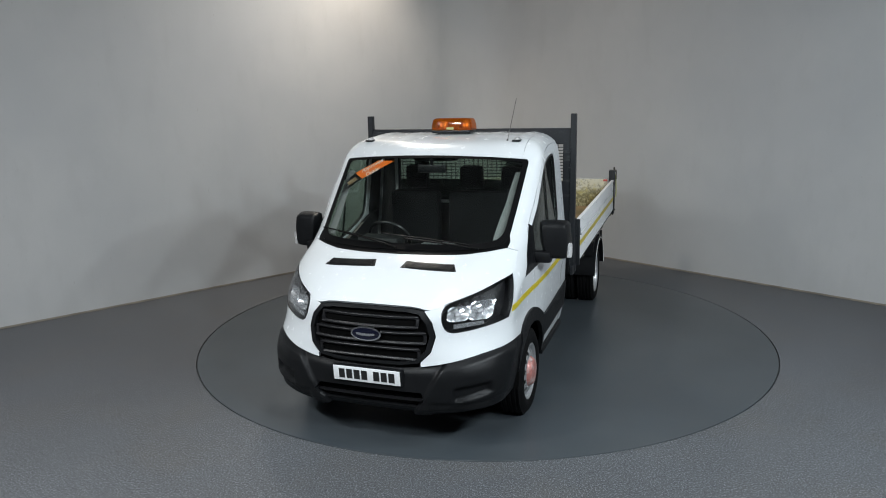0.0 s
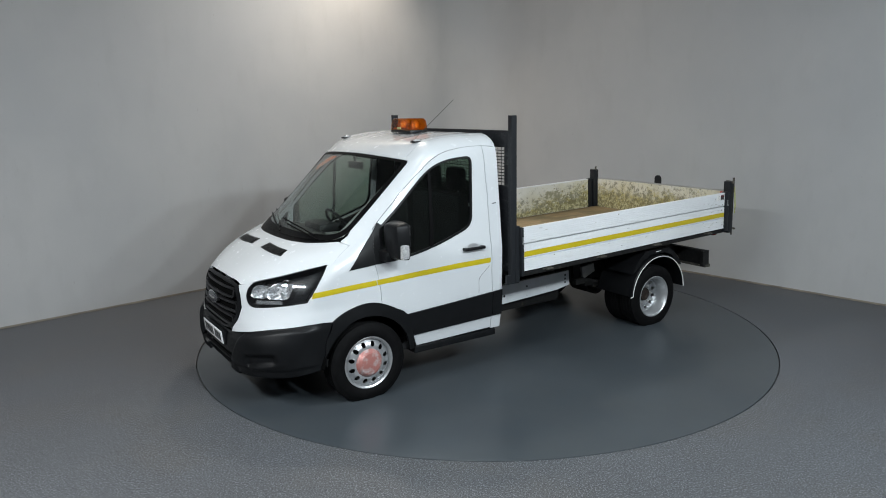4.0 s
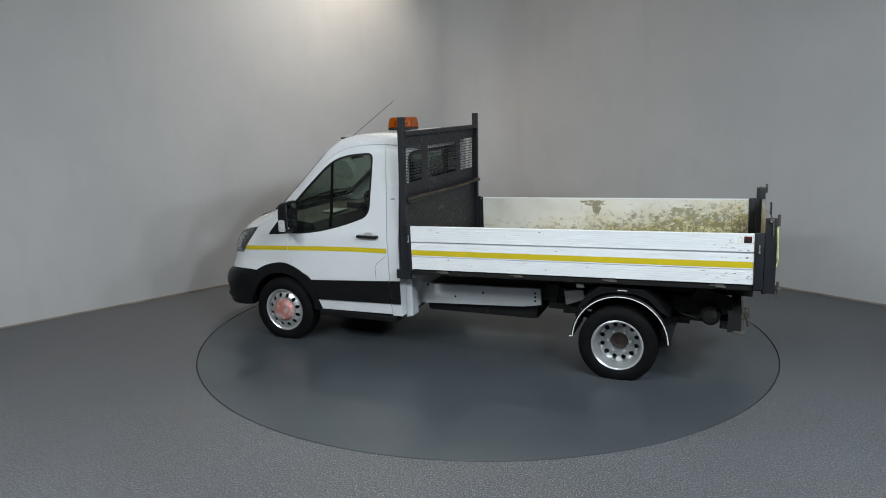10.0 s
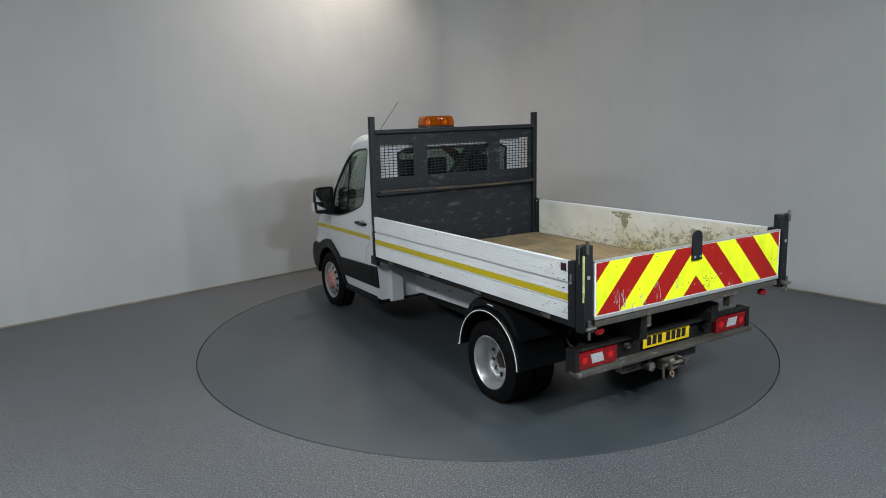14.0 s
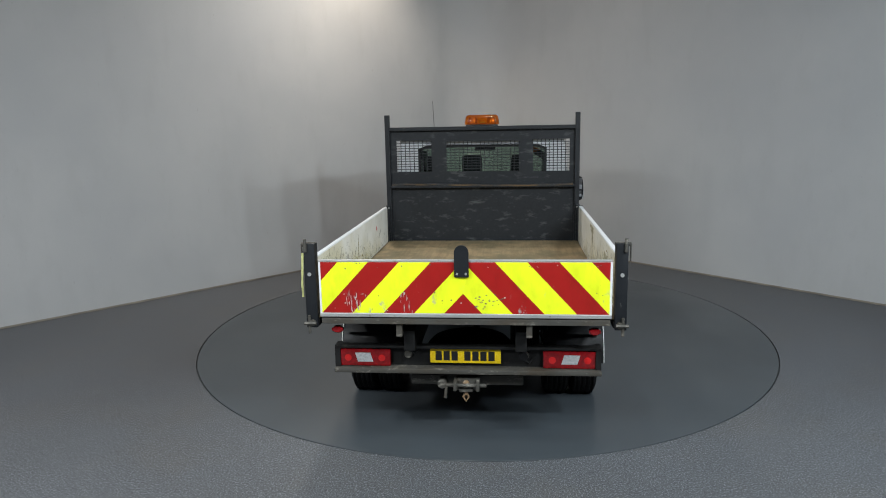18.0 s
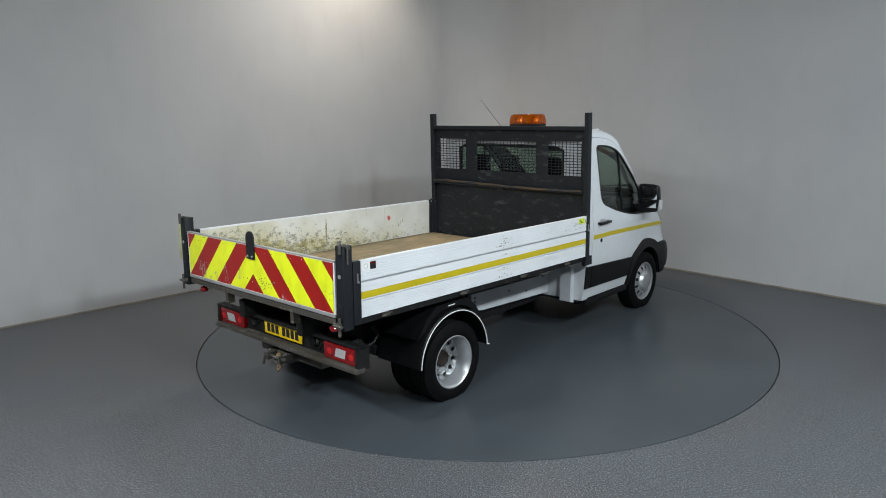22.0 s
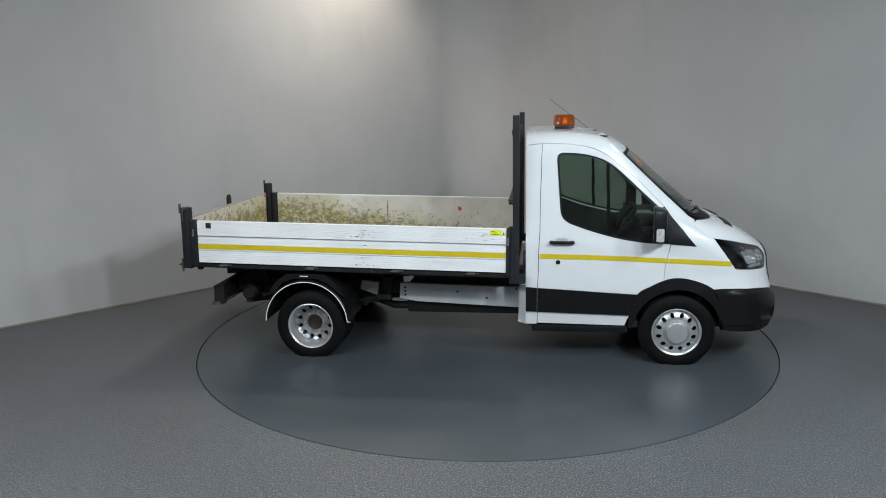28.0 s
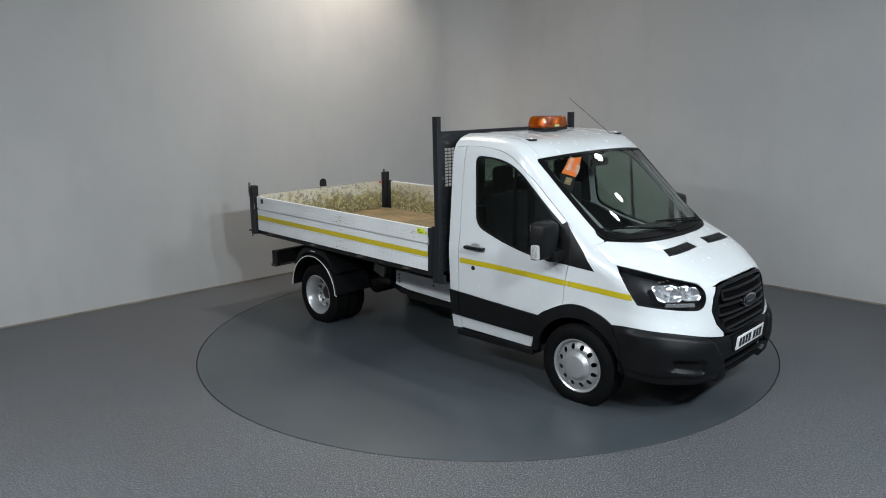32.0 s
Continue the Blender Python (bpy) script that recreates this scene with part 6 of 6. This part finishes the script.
# ---- mirrors, roof fittings ----
def build_fittings():
    for s in (1, -1):
        flip = Matrix.Diagonal((1, s, 1, 1))
        bm = bmesh.new()
        bmesh.ops.create_uvsphere(bm, u_segments=32, v_segments=18, radius=1.0)
        for v in bm.verts:
            e = Vector([math.copysign(abs(c) ** 0.52, c) for c in v.co.normalized()])
            e /= max(abs(c) for c in e) ** 0.5
            front = max(0.0, e.x)
            narrow = 1 - 0.16 * max(0.0, -e.z) - 0.20 * front
            v.co = Vector((1.640 + (0.105 * e.x if e.x > 0 else 0.012 * e.x), 1.118 + 0.126 * e.y * narrow - 0.012 * e.z, 1.358 + 0.158 * e.z * (1 - 0.10 * front)))
        turned = flip @ Matrix.Translation((1.66, 1.10, 0)) @ pose(0, 0, 0, 0, 0, 6) @ Matrix.Translation((-1.66, -1.10, 0))
        mir = part("wing_mirror", bm, BLACK, truck, "black door mirror with a clear indicator", m=turned)
        part("mirror_glass", boxed((1.624, 1.030, 1.345), (1.630, 1.228, 1.490), 0.002), MIRROR, mir, "mirror glass", m=turned)
        part("lower_mirror", boxed((1.624, 1.035, 1.250), (1.630, 1.222, 1.330), 0.002), MIRROR, mir, m=turned)
        part("mirror_arm", boxed((1.655, 0.935, 1.180), (1.770, 1.10, 1.275), 0.03), BLACK, mir, m=flip)
        part("side_indicator", boxed((1.648, 1.205, 1.222), (1.720, 1.252, 1.340), 0.018), CLEARLAMP, mir, "clear indicator lens", m=turned)
        z = roof_z(1.19, 0.69)
        bm = bmesh.new()
        bmesh.ops.create_uvsphere(bm, u_segments=20, v_segments=10, radius=1.0, matrix=Matrix.Translation((1.19, 0.69, z)) @ Matrix.Diagonal((0.045, 0.028, 0.024, 1)))
        mk = part("marker_lamp", bm, CLEARLAMP, truck, "small clear roof marker lamp", m=flip)
        part("marker_base", boxed((1.135, 0.655, z - 0.012), (1.245, 0.725, z + 0.004), 0.004), SATIN, mk, m=flip)
    # aerial
    part("aerial", rods(((1.214, 0.605, 2.105), (0.72, 0.567, 2.477), 0.0032, 8, 0.0022)), INK, truck, "thin black roof aerial")
    part("aerial_base", rods(((1.235, 0.607, 2.085), (1.19, 0.604, 2.125), 0.018, 14, 0.009)), SATIN, truck)
    # beacon bar
    z0 = roof_z(0.87, 0) + 0.006
    base = part("beacon", boxed((0.77, -0.175, z0), (0.965, 0.195, z0 + 0.028), 0.01), SATIN, truck, "amber roof beacon on a black base")
    bm = bmesh.new()
    rings = []
    for t, k in ((0.026, 1.0), (0.07, 0.985), (0.115, 0.93), (0.128, 0.87), (0.135, 0.80)):
        rings.append([bm.verts.new((0.8675 + 0.108 * k * math.copysign(abs(c) ** 0.35, c), 0.01 + 0.20 * k * math.copysign(abs(q) ** 0.25, q), z0 + t)) for c, q in ((math.cos(a), math.sin(a)) for a in np.linspace(0, math.tau, 40, endpoint=False))])
    for p, q in zip(rings, rings[1:]):
        for j in range(40):
            bm.faces.new((p[j], p[(j + 1) % 40], q[(j + 1) % 40], q[j]))
    bm.faces.new(rings[-1])
    cover = part("amber_cover", bm, AMBER, base, "clear amber plastic cover", smooth=45)
    cover.visible_shadow = False
    for y in (-0.10, 0.12):
        part("reflector_drum", lathe(bmesh.new(), [(0.0, 0.05), (0.04, 0.048), (0.055, 0.02), (0.055, -0.03), (0.0, -0.03)], (0, 0, 0), 16), AMBER_IN, base, m=Matrix.Translation((0.8675, y, z0 + 0.065)) @ pose(0, 0, 0, 90))
    part("beacon_back", boxed((0.80, -0.17, z0 + 0.03), (0.935, 0.19, z0 + 0.045)), AMBER_IN, base, smooth=0)
    part("beacon_label", boxed((0.970, -0.028, z0 + 0.034), (0.979, 0.040, z0 + 0.054), 0.003), STRAP, base, "small pale label", smooth=0)
    part("beacon_feet", boxed((0.84, -0.12, z0 - 0.02), (0.90, 0.14, z0 + 0.004)), PAPER, base, smooth=0)


def seat(y0, y1, heads):
    c = part("seat", boxed((0.80, y0, 0.72), (1.32, y1, 0.92), 0.05), FABRIC, truck, "dark grey fabric cab seat")
    part("backrest", boxed((0.66, y0 + 0.01, 0.85), (0.80, y1 - 0.01, 1.62), 0.05, pose(0, 0, 0)), FABRIC, c)
    for y in heads:
        part("headrest", boxed((0.63, y - 0.115, 1.635), (0.73, y + 0.115, 1.86), 0.045), FABRIC, c)
        part("headrest_post", rods(((0.69, y - 0.05, 1.56), (0.69, y - 0.05, 1.68), 0.007), ((0.69, y + 0.05, 1.56), (0.69, y + 0.05, 1.68), 0.007)), CHROME, c)


def build_interior():
    seat(-0.70, -0.18, (-0.44,))
    seat(-0.10, 0.74, (0.12, 0.53))
    dash = part("dashboard", prism([(1.52, 0.80), (1.50, 1.14), (1.58, 1.25), (1.80, 1.27), (2.08, 1.285), (2.16, 1.24), (2.08, 0.80)], -0.82, 0.82), TRIM, truck, "dark plastic dashboard")
    part("instrument_hood", boxed((1.56, -0.60, 1.24), (1.76, -0.22, 1.33), 0.03), TRIM, dash)
    part("paper_tray", boxed((1.62, -0.02, 1.27), (1.80, 0.28, 1.285), 0.004), CAP_GREY, dash)
    ring = [(1.46 + 0.10 * math.sin(t), -0.42 + 0.19 * math.cos(t), 1.27 + 0.16 * math.sin(t)) for t in np.linspace(0, math.tau, 33)]
    wheel = part("steering_wheel", tube(bmesh.new(), ring, 0.016, 8), SATIN, truck, "black steering wheel")
    part("wheel_hub", rods(((1.45, -0.42, 1.275), (1.49, -0.42, 1.25), 0.06, 16), ((1.47, -0.60, 1.27), (1.47, -0.24, 1.27), 0.018, 8), ((1.47, -0.42, 1.26), (1.40, -0.42, 1.14), 0.018, 8)), SATIN, wheel)
    part("rear_panel_trim", boxed((0.53, -0.165, 1.20), (0.548, -0.06, 1.47), 0.006), CAP_DULL, truck, "pale grey panel between the seats")
    part("steering_column", rods(((1.49, -0.42, 1.25), (1.75, -0.42, 1.10), 0.04)), TRIM, truck)
    part("rear_view_mirror", boxed((1.44, -0.13, 1.86), (1.47, 0.13, 1.93), 0.012), SATIN, truck, "black interior mirror")
    part("mirror_stalk", rods(((1.45, 0, 1.92), (1.47, 0, 1.98), 0.014)), SATIN, truck)
    part("roof_console", boxed((1.26, -0.20, 1.955), (1.40, 0.20, 2.03), 0.03), TRIM, truck, "dark overhead console")
    for y0, y1 in ((-0.72, -0.14), (0.14, 0.72)):
        part("sun_visor", boxed((1.20, y0, 2.012), (1.36, y1, 2.024), 0.005, None), TRIM, truck)
    # card on the windscreen, seen from outside
    on = lambda pts, mt, off, name, par, lab="": clad(name, [F(*p) for p in pts], mt, par, 0.001, off, step=(0.06, 0.05), label=lab)
    card = on([(-0.34, 1.972), (-0.50, 1.972), (-0.70, 1.865), (-0.60, 1.825)], ORANGE, -0.012, "window_card", truck, "orange dealer card in the windscreen")
    on([(-0.60, 1.825), (-0.70, 1.865), (-0.775, 1.80), (-0.775, 1.70)], SATIN, -0.012, "card_tail", card)
    on([(-0.645, 1.815), (-0.685, 1.832), (-0.755, 1.785), (-0.72, 1.765)], RUST, -0.0105, "card_mark", card)
    return card


def lettering(text, size, name, material, parent, place):
    cu = bpy.data.curves.new(name, "FONT")
    cu.body, cu.size, cu.align_x = text, size, "CENTER"
    tmp = bpy.data.objects.new(name, cu)
    scene.collection.objects.link(tmp)
    dg = bpy.context.evaluated_depsgraph_get()
    me = bpy.data.meshes.new_from_object(tmp.evaluated_get(dg))
    bpy.data.objects.remove(tmp)
    for v in me.vertices:
        v.co = place(v.co.x, v.co.y)
    me.materials.append(material)
    ob = new(name, me)
    ob.parent = parent
    return ob


build_fittings()
card = build_interior()


def card_place(dy, dz):
    a = math.atan2(0.115, 0.215)

    def put(u, v):
        y, z = u * math.cos(a) - v * math.sin(a), u * math.sin(a) + v * math.cos(a)
        return skin(*F(-0.525 + y + dy, 1.91 + z + dz), -0.0105)
    return put


lettering("Approved", 0.050, "card_words", PAPER, card, card_place(-0.01, 0.006))
lettering("Dealer", 0.050, "card_words", PAPER, card, card_place(0.02, -0.038))


def motions():
    turn = [(float(t), pose(0, 0, 0, 0, 0, 253.48 - 9.2238 * t)) for t in range(33)]
    walk(turntable, turn)
    walk(truck, turn)


motions()
